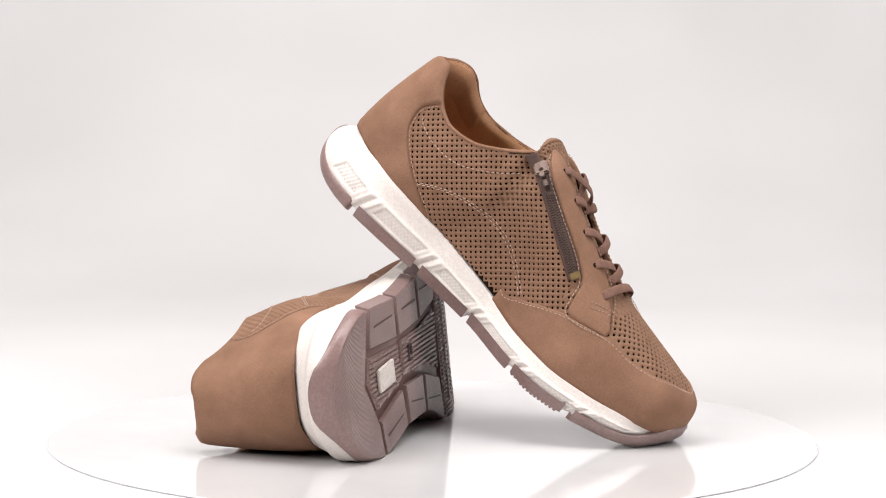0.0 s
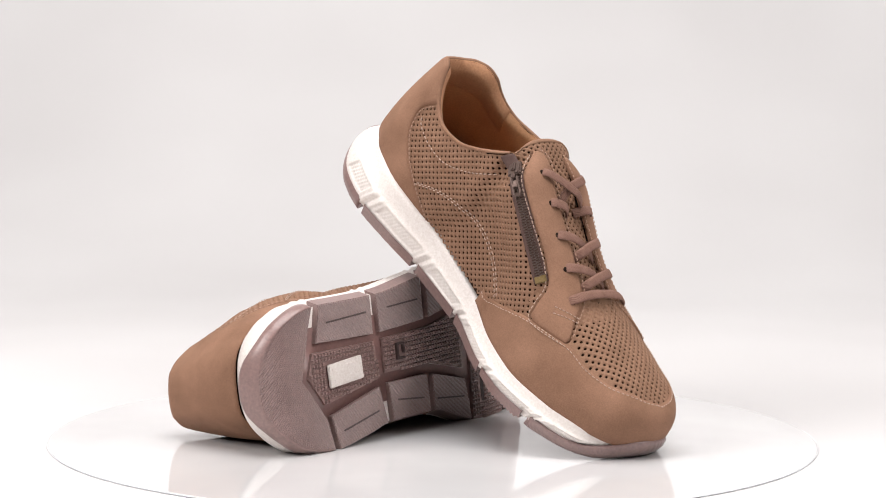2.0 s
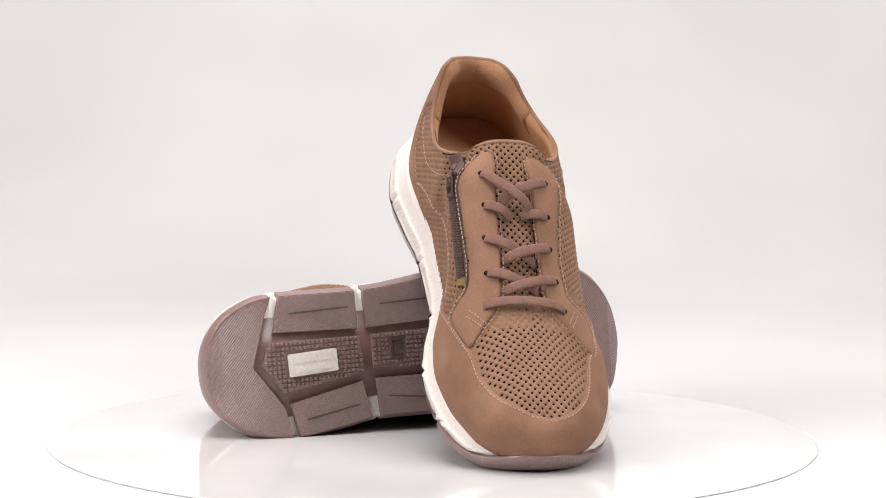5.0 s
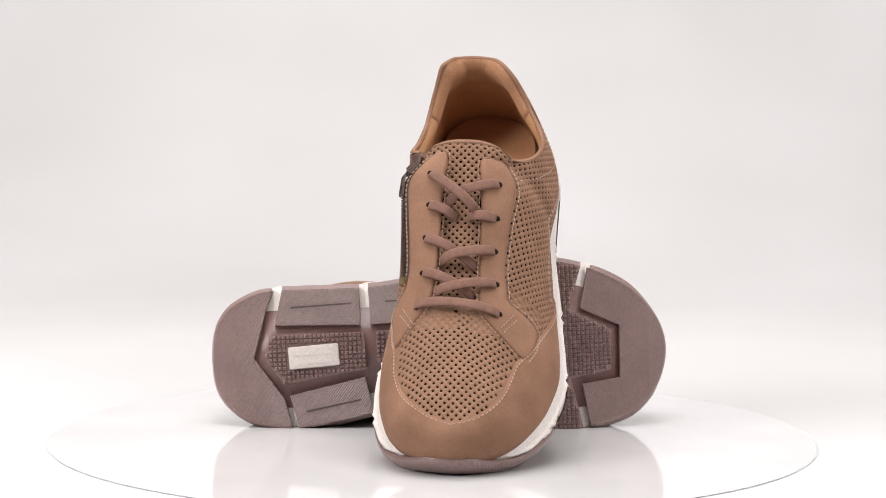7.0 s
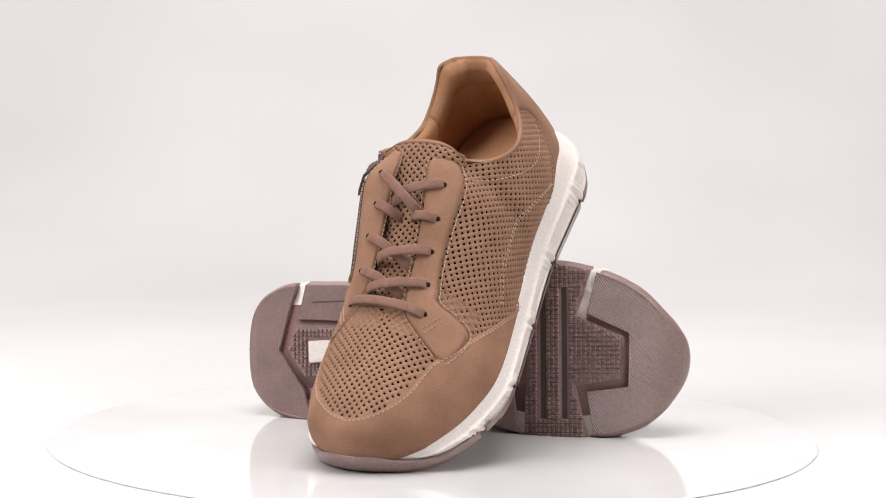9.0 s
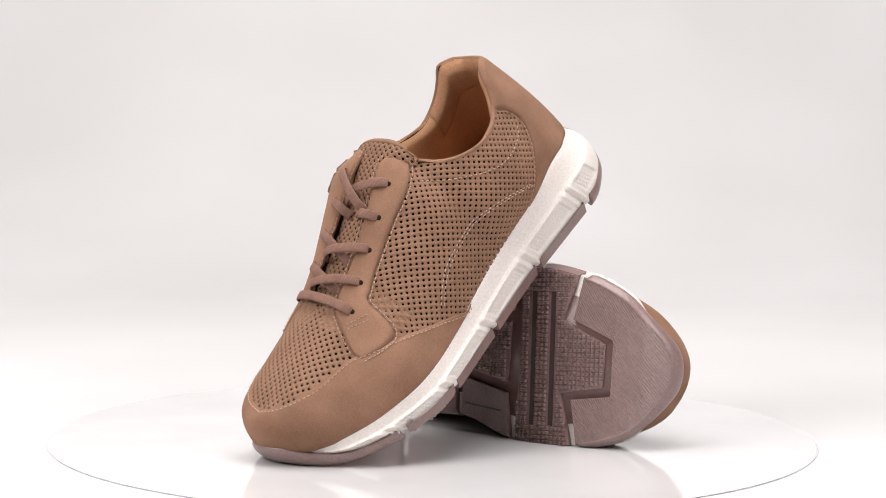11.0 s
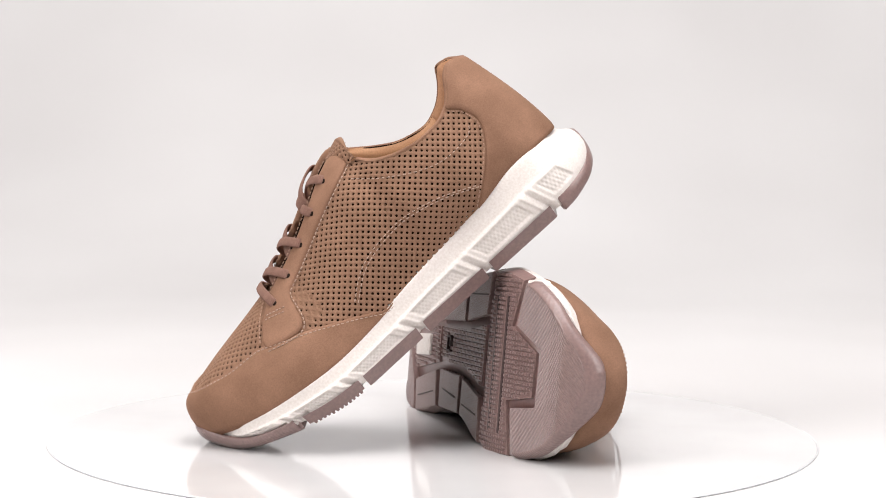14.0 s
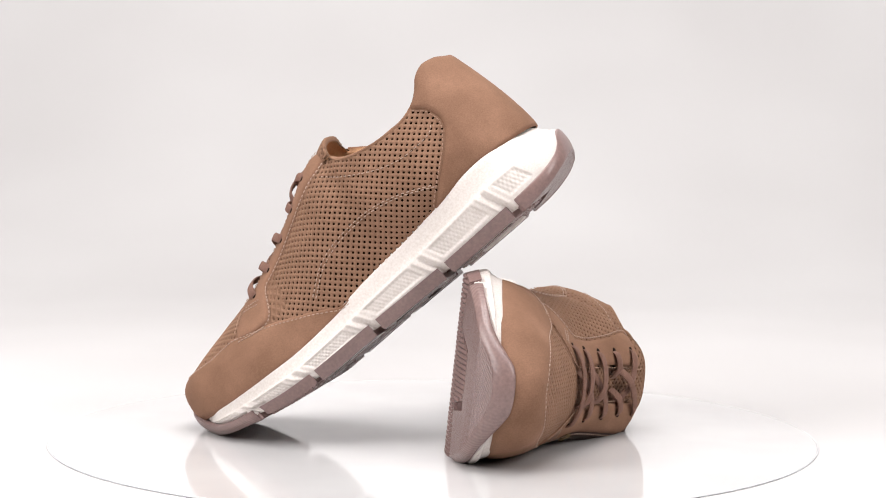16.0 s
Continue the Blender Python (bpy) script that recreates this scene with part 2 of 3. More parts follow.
def from_top(x, y):
    p, n, _, _ = TREE.ray_cast(Vector((x, y, 0.3)), Vector((0, 0, -1)))
    return (p, outward(p, n)) if p is not None else None


def nearest(x, y, z):
    p, n, _, _ = TREE.find_nearest(Vector((x, y, z)))
    return p, outward(p, n)


SIDE = 1


def part(name, bm, mat, parent, label="", smooth=True, kind=""):
    if SIDE < 0:
        for v in bm.verts:
            v.co.y = -v.co.y
        bmesh.ops.reverse_faces(bm, faces=bm.faces)
    me = bpy.data.meshes.new(name)
    bm.to_mesh(me)
    bm.free()
    me.materials.append(mat)
    if smooth:
        me.polygons.foreach_set("use_smooth", [True] * len(me.polygons))
    ob = new(name, me)
    ob.parent = parent
    if label:
        tagged(ob, label)
    if kind:
        tagged(ob, kind=kind)
    return ob


def sheet(rows, h, closed=False, under=0.0006):
    """A cover of thickness h over rows of (place, normal), with a rounded rim."""
    bm = bmesh.new()
    n, m = len(rows), len(rows[0])
    vs = []
    for k in range(n):
        r = []
        for i in range(m):
            p, q = rows[k][i]
            edge = k in (0, n - 1) or (not closed and i in (0, m - 1))
            r.append(bm.verts.new(p + q * (h * (0.62 if edge else 1.0))))
        vs.append(r)
    cols = m if closed else m - 1
    for k in range(n - 1):
        for i in range(cols):
            bm.faces.new((vs[k][i], vs[k][(i + 1) % m], vs[k + 1][(i + 1) % m], vs[k + 1][i]))
    rim = [(0, i) for i in range(m)]
    if closed:
        loops = [[(0, i) for i in range(m)], [(n - 1, i) for i in range(m)]]
    else:
        loops = [rim + [(k, m - 1) for k in range(1, n)] + [(n - 1, i) for i in range(m - 2, -1, -1)] + [(k, 0) for k in range(n - 2, 0, -1)]]
    for lp in loops:
        low = [bm.verts.new(rows[k][i][0] - rows[k][i][1] * under) for k, i in lp]
        for a in range(len(lp)):
            b = (a + 1) % len(lp)
            bm.faces.new((vs[lp[a][0]][lp[a][1]], vs[lp[b][0]][lp[b][1]], low[b], low[a]))
    bmesh.ops.recalc_face_normals(bm, faces=bm.faces)
    return bm


def perforated(hit, lo, hi, angle, pitch, r, holed, lift=0.0, origin=(0, 0)):
    """A leather sheet with real round holes on a square lattice."""
    bm = bmesh.new()
    ca, sa = math.cos(radians(angle)), math.sin(radians(angle))
    cache = {}

    def spot(a, b):
        p, q = origin[0] + (a * ca - b * sa) * pitch, origin[1] + (a * sa + b * ca) * pitch
        if not (lo[0] - pitch < p < hi[0] + pitch and lo[1] - pitch < q < hi[1] + pitch):
            return None
        return hit(p, q)

    def corner(a, b):
        key = (a, b)
        if key not in cache:
            s = spot(a / 2, b / 2)
            cache[key] = (s, bm.verts.new(s[0] + s[1] * lift)) if s else None
        return cache[key]
    reach = int(0.32 / pitch)
    ring = ((1, 1), (0, 1), (-1, 1), (-1, 0), (-1, -1), (0, -1), (1, -1), (1, 0))
    for a in range(-reach, reach):
        for b in range(-reach, reach):
            p, q = origin[0] + (a * ca - b * sa) * pitch, origin[1] + (a * sa + b * ca) * pitch
            if not (lo[0] < p < hi[0] and lo[1] < q < hi[1]):
                continue
            c = hit(p, q)
            if not c:
                continue
            outer = [corner(2 * a + i, 2 * b + j) for i, j in ring]
            if any(o is None for o in outer) or max((o[0][0] - c[0]).length for o in outer) > 3.0 * pitch:
                continue
            ov = [o[1] for o in outer]
            if not holed(p, q, c[0]):
                bm.faces.new(ov)
                continue
            inn = []
            for i, j in ring:
                l = math.hypot(i, j)
                s = spot(a + i / l * r / pitch, b + j / l * r / pitch)
                inn.append(s if s else c)
            iv = [bm.verts.new(s[0] + s[1] * lift) for s in inn]
            dv = [bm.verts.new(s[0] + s[1] * (lift - 0.0006)) for s in inn]
            for k in range(8):
                n = (k + 1) % 8
                bm.faces.new((ov[k], ov[n], iv[n], iv[k]))
                bm.faces.new((iv[k], iv[n], dv[n], dv[k]))
    bm.verts.ensure_lookup_table()
    for v in [v for v in bm.verts if not v.link_faces]:
        bm.verts.remove(v)
    bmesh.ops.recalc_face_normals(bm, faces=bm.faces)
    return bm


def stitches(path, pitch=0.0031, length=0.0021, lift=0.0, w=0.00034):
    """Short thread stitches along a path of (place, normal), joined in one mesh."""
    bm = bmesh.new()
    acc = [0.0]
    for a, b in zip(path, path[1:]):
        acc.append(acc[-1] + (b[0] - a[0]).length)

    def at(s):
        k = max(0, min(len(path) - 2, int(np.searchsorted(acc, s)) - 1))
        f = (s - acc[k]) / max(acc[k + 1] - acc[k], 1e-9)
        return path[k][0].lerp(path[k + 1][0], f), path[k][1].lerp(path[k + 1][1], f).normalized()
    s = pitch / 2
    while s + length < acc[-1]:
        (a, n), (b, _) = at(s), at(s + length)
        t = (b - a).normalized()
        c = n.cross(t).normalized() * w
        v = []
        for f, hgt in ((0, 0.0), (0.22, 0.00042), (0.78, 0.00042), (1, 0.0)):
            p = a.lerp(b, f) + n * (lift + hgt)
            v.append([bm.verts.new(p - c - n * 0.0004), bm.verts.new(p - c * 0.5 + n * 0.0001), bm.verts.new(p + c * 0.5 + n * 0.0001), bm.verts.new(p + c - n * 0.0004)])
        for p, q in zip(v, v[1:]):
            for k in range(3):
                bm.faces.new((p[k], p[k + 1], q[k + 1], q[k]))
        s += pitch
    return bm


def sweep(path, w, h, seg=10, ends=True):
    """A flat cord of width w and thickness h along a path of (place, up)."""
    bm = bmesh.new()
    rings = []
    for k, (p, up) in enumerate(path):
        t = (path[min(k + 1, len(path) - 1)][0] - path[max(k - 1, 0)][0]).normalized()
        side = t.cross(up).normalized()
        u = side.cross(t).normalized()
        r = []
        for j in range(seg):
            a = 2 * math.pi * j / seg
            c, s = math.cos(a), math.sin(a)
            r.append(bm.verts.new(p + side * (w / 2 * math.copysign(abs(c) ** 0.7, c)) + u * (h / 2 * math.copysign(abs(s) ** 0.8, s))))
        rings.append(r)
    for a, b in zip(rings, rings[1:]):
        for j in range(seg):
            bm.faces.new((a[j], a[(j + 1) % seg], b[(j + 1) % seg], b[j]))
    if ends:
        bm.faces.new(rings[0][::-1]), bm.faces.new(rings[-1])
    bmesh.ops.recalc_face_normals(bm, faces=bm.faces)
    return bm


def smooth_path(pts, n=28):
    """A Catmull-Rom run through control places."""
    out, P = [], [pts[0]] + list(pts) + [pts[-1]]
    for k in range(len(pts) - 1):
        a, b, c, d = P[k:k + 4]
        for j in range(n // (len(pts) - 1)):
            t = j / (n // (len(pts) - 1))
            out.append(0.5 * ((2 * b) + (c - a) * t + (2 * a - 5 * b + 4 * c - d) * t * t + (3 * b - a - 3 * c + d) * t ** 3))
    return out + [pts[-1]]


def box(bm, m, sx, sy, sz, bev=0.0):
    r = bmesh.ops.create_cube(bm, size=1, matrix=m @ Matrix.Diagonal((sx, sy, sz, 1)))
    if bev:
        es = list({e for v in r["verts"] for e in v.link_edges})
        bmesh.ops.bevel(bm, geom=es, offset=bev, segments=2, affect="EDGES")


# ---- sole ----
def inside_walls(x):
    return f_lat(u_of(x)), f_med(u_of(x))


GROOVE_LAT, GROOVE_MED = (0.0485, 0.108, 0.166, 0.219, 0.263), (0.0555, 0.114, 0.164, 0.213, 0.2605)


def midsole(parent):
    n, rows = 640, 40
    o = ring2(n)
    nn = normals2(o)
    bm = bmesh.new()
    prof = curve((0, -0.0005), (0.12, 0.0018), (0.3, 0.0026), (0.5, 0.0028), (0.56, 0.0024), (0.6, 0.0008), (0.75, -0.0006), (0.93, -0.0018), (1.0, -0.003))
    profs = [prof(k / rows) for k in range(rows + 1)]
    m = 2 * n
    acc = 0.0
    cols = []
    for i in range(m):
        (x, y), (nx, ny) = o[i], nn[i]
        acc += math.hypot(x - o[i - 1][0], y - o[i - 1][1]) if i else 0
        zb, zw, z1 = z_bot(x), z_wall(x), z_rim(x, y)
        z0 = zb + 0.0042
        heel, toe = 1 - step(0.005, 0.08, x), step(0.290, 0.313, x)
        gs = GROOVE_LAT if i <= n else GROOVE_MED
        col = []
        for k in range(rows + 1):
            v = k / rows
            z = z0 + (z1 - z0) * v
            d = -0.0030 * toe + (1 - toe) * profs[k] * (1 - 0.2 * heel) + heel * (0.0012 * math.sin(math.pi * min(v * 1.25, 1)) - 0.0105 * v ** 1.7) - (0.0035 if k == rows else 0)
            # slanted grooves, and sunk waffled windows between them
            s = x - 0.017 * v
            q = min(abs(s - g) for g in gs)
            if v < 0.64:
                fade = step(0.64, 0.5, v)
                d -= 0.0018 * max(0, 1 - q / 0.0022) * (1 - v * 0.8) * fade
                d += 0.0009 * max(0, 1 - abs(q - 0.0042) / 0.0018) * fade
            if 0.02 < s < gs[-1] + 0.03 and 0.2 < v < 0.54:
                lo = max([g for g in gs if g < s], default=0.012)
                hi = min([g for g in gs if g >= s], default=gs[-1] + 0.037)
                e = min(s - lo - 0.009, hi - 0.009 - s, (v - 0.2) * 0.03, (0.54 - v) * 0.03)
                if e > 0:
                    d -= 0.0010 * min(1, e / 0.001)
                    if e > 0.0011:
                        d += 0.0004 * math.sin(acc * 2 * math.pi / 0.0030) * math.sin(v * 47)
            if q > 0.003 or x < 0.04 or x > 0.27:
                k2 = step(zw + 0.0026, zw + 0.0002, z)
                cap = 0.003 * (z - zb) / (zw - zb) - 0.0007 - 0.0008 * step(0.296, 0.31, x)
                if x > 0.255:
                    g, kt = max(0, (z - zb) / (zw - zb)), step(0.285, 0.309, x)
                    cap = min(cap, 0.0032 * math.sin(min(g * 2.4, 1.57)) * (1 - 0.2 * kt) - 0.0022 * kt * min(g, 1) ** 3 - 0.0026)
                d += k2 * (min(d, cap) - d)
            col.append(bm.verts.new((x + nx * d, y + ny * d, z)))
        cols.append(col)
    for i in range(m):
        a, b = cols[i], cols[(i + 1) % m]
        for k in range(rows):
            bm.faces.new((a[k], b[k], b[k + 1], a[k + 1]))
    for k in (0, rows):
        for i in range(n):
            quad = [cols[i][k], cols[i + 1][k], cols[(m - i - 1) % m][k], cols[(m - i) % m][k]]
            quad = [q for j, q in enumerate(quad) if q not in quad[:j]]
            if len(quad) > 2:
                bm.faces.new(quad)
    bmesh.ops.recalc_face_normals(bm, faces=bm.faces)
    return part("midsole", bm, M_FOAM, parent, "cream white moulded foam midsole with waffled windows")


def plate(poly, z0, z1, wall=None, bev=0.0005, cut=0.009):
    """A slab with the plan poly that follows the sole's curve; z0 and z1 above its underside. Points named in wall rise to the lug wall."""
    bm = bmesh.new()
    lo = [bm.verts.new((x, y, 0.0)) for x, y in poly]
    f = bm.faces.new(lo)
    f.normal_update()
    if f.normal.z > 0:
        f.normal_flip()
    x0, x1 = min(p[0] for p in poly), max(p[0] for p in poly)
    k = math.ceil(x0 / cut) * cut
    while k < x1:
        bmesh.ops.bisect_plane(bm, geom=bm.verts[:] + bm.edges[:] + bm.faces[:], plane_co=(k, 0, 0), plane_no=(1, 0, 0))
        k += cut
    low_rim = [e for e in bm.edges if e.is_boundary]
    r = bmesh.ops.extrude_edge_only(bm, edges=low_rim)
    up = [g for g in r["geom"] if isinstance(g, bmesh.types.BMVert)]
    ups = set(up)
    for v in bm.verts:
        x, y = v.co.x, v.co.y
        la, me = inside_walls(x)
        edge = wall and (y > la - 0.0012 or y < me + 0.0012 or x < 0.0004 or x > LEN - 0.0004)
        zb = z_bot(x)
        if v in ups:
            if edge:
                u = u_of(x)
                g = f_lat if y > (la + me) / 2 else f_med
                u2, u1 = min(1, u + 0.01), max(0, u - 0.01)
                tx, ty = x_of(u2) - x_of(u1), g(u2) - g(u1)
                l = math.hypot(tx, ty) or 1
                s = 1 if g is f_lat else -1
                ox, oy = -ty / l * s, tx / l * s
                if x < 0.0008:
                    ox, oy = -1, 0
                if x > LEN - 0.0008:
                    ox, oy = 1, 0
                bulge = 0.0030 - 0.0004 * step(0.05, 0, x) - 0.0048 * step(0.30, 0.315, x)
                v.co.x, v.co.y = x + ox * bulge, y + oy * bulge
                v.co.z = min(z_wall(x), zb + 0.0125) if x > 0.27 else z_wall(x)
            else:
                v.co.z = zb + z1
        else:
            v.co.z = zb + z0
    if bev:
        bm.normal_update()
        es = [e for e in bm.edges if all(v not in ups for v in e.verts) and len(e.link_faces) == 2 and e.link_faces[0].normal.dot(e.link_faces[1].normal) < 0.7]
        bmesh.ops.bevel(bm, geom=es, offset=bev, segments=2, affect="EDGES")
    bmesh.ops.recalc_face_normals(bm, faces=bm.faces)
    return bm


def edge_run(side, x0, x1, n=16):
    f = f_lat if side > 0 else f_med
    u0, u1 = u_of(x0), u_of(x1)
    return [(x_of(u0 + (u1 - u0) * k / n), f(u0 + (u1 - u0) * k / n)) for k in range(n + 1)]


def in_poly(x, y, poly):
    c = False
    for (x1, y1), (x2, y2) in zip(poly, poly[1:] + poly[:1]):
        if (y1 > y) != (y2 > y) and x < (x2 - x1) * (y - y1) / (y2 - y1) + x1:
            c = not c
    return c


def studs(poly, avoid=(), pitch=0.0031):
    bm = bmesh.new()
    xs = [p[0] for p in poly]
    ys = [p[1] for p in poly]
    for i in range(int((max(xs) - min(xs)) / pitch) + 1):
        for j in range(int((max(ys) - min(ys)) / pitch) + 1):
            x, y = min(xs) + (i + 0.6) * pitch, min(ys) + (j + 0.6) * pitch
            h = pitch * 0.42
            if not all(in_poly(x + a * h * 0.55, y + b * h * 0.55, poly) for a in (-1, 1) for b in (-1, 1)):
                continue
            if any(a[0] - h * 0.6 < x < a[1] + h * 0.6 and a[2] - h * 0.6 < y < a[3] + h * 0.6 for a in avoid):
                continue
            z = z_bot(x)
            lo = [bm.verts.new((x + a * h, y + b * h, z + 0.0016)) for a, b in ((-1, -1), (1, -1), (1, 1), (-1, 1))]
            hi = [bm.verts.new((x + a * h * 0.6, y + b * h * 0.6, z)) for a, b in ((-1, -1), (1, -1), (1, 1), (-1, 1))]
            for k in range(4):
                bm.faces.new((lo[k], hi[k], hi[(k + 1) % 4], lo[(k + 1) % 4]))
            bm.faces.new(hi[::-1])
    bmesh.ops.recalc_face_normals(bm, faces=bm.faces)
    return bm


def outsole(parent):
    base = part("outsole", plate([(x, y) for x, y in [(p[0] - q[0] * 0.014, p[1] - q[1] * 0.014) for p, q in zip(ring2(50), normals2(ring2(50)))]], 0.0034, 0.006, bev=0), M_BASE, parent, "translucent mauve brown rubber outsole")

    def lug(poly, mat=M_RIB_REAR, name="tread_lug", wall=True):
        return part(name, plate(poly, 0.0, 0.006, wall=wall), mat, base, smooth=False)
    # heel lug and toe lug with its upturned bumper
    lug([(0.0293, 0.002), (0.0493, -0.0264)] + edge_run(-1, 0.0545, 0.0, 26) + edge_run(1, 0.0, 0.0445, 26)[1:] + [(0.0387, 0.0345)], name="heel_lug", wall=False)
    lug([(0.2846, -0.0225), (0.2856, 0.0143), (0.2578, 0.0275)] + edge_run(1, 0.2645, LEN, 30) + edge_run(-1, LEN, 0.262, 30)[1:] + [(0.2575, -0.0257)], mat=M_RIB, name="toe_lug", wall=False)
    n = 150
    o, nn = ring2(n), normals2(ring2(n))
    toe = range(int(n * u_of(0.2650)) + 1, 2 * n - int(n * u_of(0.2625)))
    heel = range(-int(n * u_of(0.0540)), int(n * u_of(0.0440)) + 1)
    for name, run, mat, label in (("toe_bumper", toe, M_BUMPER, "ribbed rubber bumper turned up over the toe"), ("heel_wrap", heel, M_RUBBER, "smooth rubber edge wrapped round the heel")):
        cols = []
        for i in run:
            (x, y), (nx, ny) = o[i % (2 * n)], nn[i % (2 * n)]
            k = step(0.285, 0.309, x)
            z0, z1 = z_bot(x) - 0.0001, z_wall(x) + 0.0003
            col = []
            for j in range(11):
                g = j / 10
                d = (0.0032 if x > 0.1 else 0.0024) * math.sin(min(g * 2.4, 1.57)) * (1 - 0.2 * k) - 0.0016 * k * g ** 3 - 0.0013
                col.append((Vector((x + nx * d, y + ny * d, z0 + (z1 - z0) * g)), Vector((nx, ny, 0.25 * k * g - 0.9 * (1 - min(g * 4, 1)))).normalized()))
            cols.append(col)
        part(name, sheet(cols, 0.0010, under=0.0016), mat, base, label)
    for a, b, ia, ib in ((0.0505, 0.1045, (0.0445, 0.0245), (0.1045, 0.0225)), (0.1105, 0.1630, (0.1115, 0.0225), (0.1635, 0.0245)), (0.1690, 0.2150, (0.1690, 0.0250), (0.2100, 0.0320))):
        l = lug(edge_run(1, a, b) + [ib, ia])
        cx, cy = (a + b) / 2, (ia[1] + ib[1]) / 2 * 0.45 + f_lat(u_of((a + b) / 2)) * 0.55
        # slot drawn as a dark bar, its shade put into the colour
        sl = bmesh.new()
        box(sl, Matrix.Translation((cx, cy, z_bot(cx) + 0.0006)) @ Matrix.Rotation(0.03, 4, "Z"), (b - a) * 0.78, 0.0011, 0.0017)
        part("slot_shade", sl, M_SLOT, l, smooth=False)
    for a, b, ia, ib in ((0.0590, 0.1116, (0.0532, -0.0246), (0.1058, -0.0138)), (0.1180, 0.1620, (0.1158, -0.0125), (0.1608, -0.0134)), (0.1665, 0.2100, (0.1675, -0.0143), (0.2060, -0.0240))):
        l = lug(edge_run(-1, a, b) + [ib, ia])
        cx, cy = (a + b) / 2 - 0.002, (ia[1] + ib[1]) / 2 * 0.45 + f_med(u_of((a + b) / 2)) * 0.55
        # dark bar for the slot, shade painted in as on the outer lugs
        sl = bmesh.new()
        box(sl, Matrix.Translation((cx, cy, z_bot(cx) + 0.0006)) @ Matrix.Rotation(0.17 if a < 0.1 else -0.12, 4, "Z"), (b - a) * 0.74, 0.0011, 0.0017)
        part("slot_shade", sl, M_SLOT, l, smooth=False)
    # waffled pads
    pad1 = [(0.0415, 0.0185), (0.036, 0.003), (0.0494, -0.0166), (0.1078, -0.008), (0.1059, 0.0174)]
    pad2 = [(0.1145, 0.0180), (0.1150, -0.0055), (0.1665, -0.0070), (0.2060, -0.0165), (0.2080, 0.0250), (0.1665, 0.0185)]
    fore = edge_run(1, 0.2190, 0.2600) + [(0.2500, 0.0270), (0.2799, 0.0118), (0.2785, -0.0167), (0.2495, -0.0215)] + edge_run(-1, 0.2570, 0.2140)
    label = (0.0530, 0.0890, -0.0062, 0.0104)
    mark = (0.128, 0.1375, 0.001, 0.0135)
    for poly, skip in ((pad1, (label,)), (pad2, (mark,)), (fore, ((0.2255, 0.2300, -0.044, 0.046), (0.2400, 0.2445, -0.044, 0.046)))):
        p = part("tread_pad", plate(poly, 0.0015, 0.006, wall=poly is fore, bev=0), M_RUBBER, base, smooth=False)
        part("waffle_studs", studs(poly, skip), M_RUBBER, p, smooth=False, kind="stuff")
        if poly is fore:
            # grooves drawn as bars whose dark colour stands for their shade
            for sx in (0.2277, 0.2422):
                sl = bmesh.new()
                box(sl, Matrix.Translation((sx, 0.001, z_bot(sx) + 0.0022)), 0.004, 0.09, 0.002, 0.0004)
                part("flex_groove_shade", sl, M_SLOT, p, smooth=False)
        if poly is pad1:
            lb = bmesh.new()
            mt = Matrix.Translation((0.071, 0.0022, 0.0006)) @ Matrix.Rotation(0.05, 4, "Z")
            box(lb, mt, 0.035, 0.0155, 0.0022, 0.0006)
            q = part("badge", lb, M_FOAM, p, "cream badge with two raised illegible bars", smooth=False)
            for by, bl, bw in ((0.003, 0.029, 0.0042), (-0.0038, 0.027, 0.003)):
                lb = bmesh.new()
                box(lb, mt @ Matrix.Translation((0, by, -0.0011)), bl, bw, 0.0006, 0.0002)
                part("badge_bar", lb, M_FOAM, q, smooth=False)
        if poly is pad2:
            lb = bmesh.new()
            for dx, dy, sx, sy in ((0, 0.005, 0.008, 0.0014), (0, -0.005, 0.008, 0.0014), (-0.0035, 0, 0.0014, 0.0106), (0.0035, 0.0015, 0.0014, 0.007)):
                box(lb, Matrix.Translation((0.1327 + dx, 0.007 + dy, 0.0012)), sx, sy, 0.0022)
            part("emblem", lb, M_SLOT, p, smooth=False)
    return base


# ---- upper ----
cx_lat = curve((0.02, 0.106), (0.041, 0.0853), (0.055, 0.0686), (0.0697, 0.0535), (0.082, 0.0480), (0.0934, 0.0515), (0.1007, 0.0590), (0.13, 0.066))
cx_med = curve((0.02, 0.114), (0.037, 0.0945), (0.0453, 0.0797), (0.0584, 0.0600), (0.0732, 0.0462), (0.0844, 0.0440), (0.096, 0.0510), (0.1007, 0.0560), (0.13, 0.066))
mz_lat = curve((0.165, 0.0200), (0.172, 0.0280), (0.189, 0.0388), (0.208, 0.0478), (0.228, 0.0558), (0.2466, 0.0612), (0.266, 0.0640), (0.28, 0.0650), (0.29, 0.0652), (0.3005, 0.0645), (0.32, 0.06))
mz_med = curve((0.165, 0.0230), (0.173, 0.0310), (0.191, 0.0445), (0.216, 0.0570), (0.2435, 0.0632), (0.2695, 0.0670), (0.285, 0.0675), (0.3005, 0.0655), (0.32, 0.06))


mud_lat = curve((0.24, 0.0365), (0.25, 0.0350), (0.262, 0.0330), (0.278, 0.0288), (0.289, 0.0238), (0.297, 0.0170), (0.3025, 0.0090), (0.3048, 0.0), (0.31, -0.03))
mud_med = curve((0.24, 0.0420), (0.25, 0.0405), (0.262, 0.0385), (0.278, 0.0340), (0.289, 0.0275), (0.297, 0.0190), (0.3025, 0.0100), (0.3048, 0.0), (0.31, -0.03))


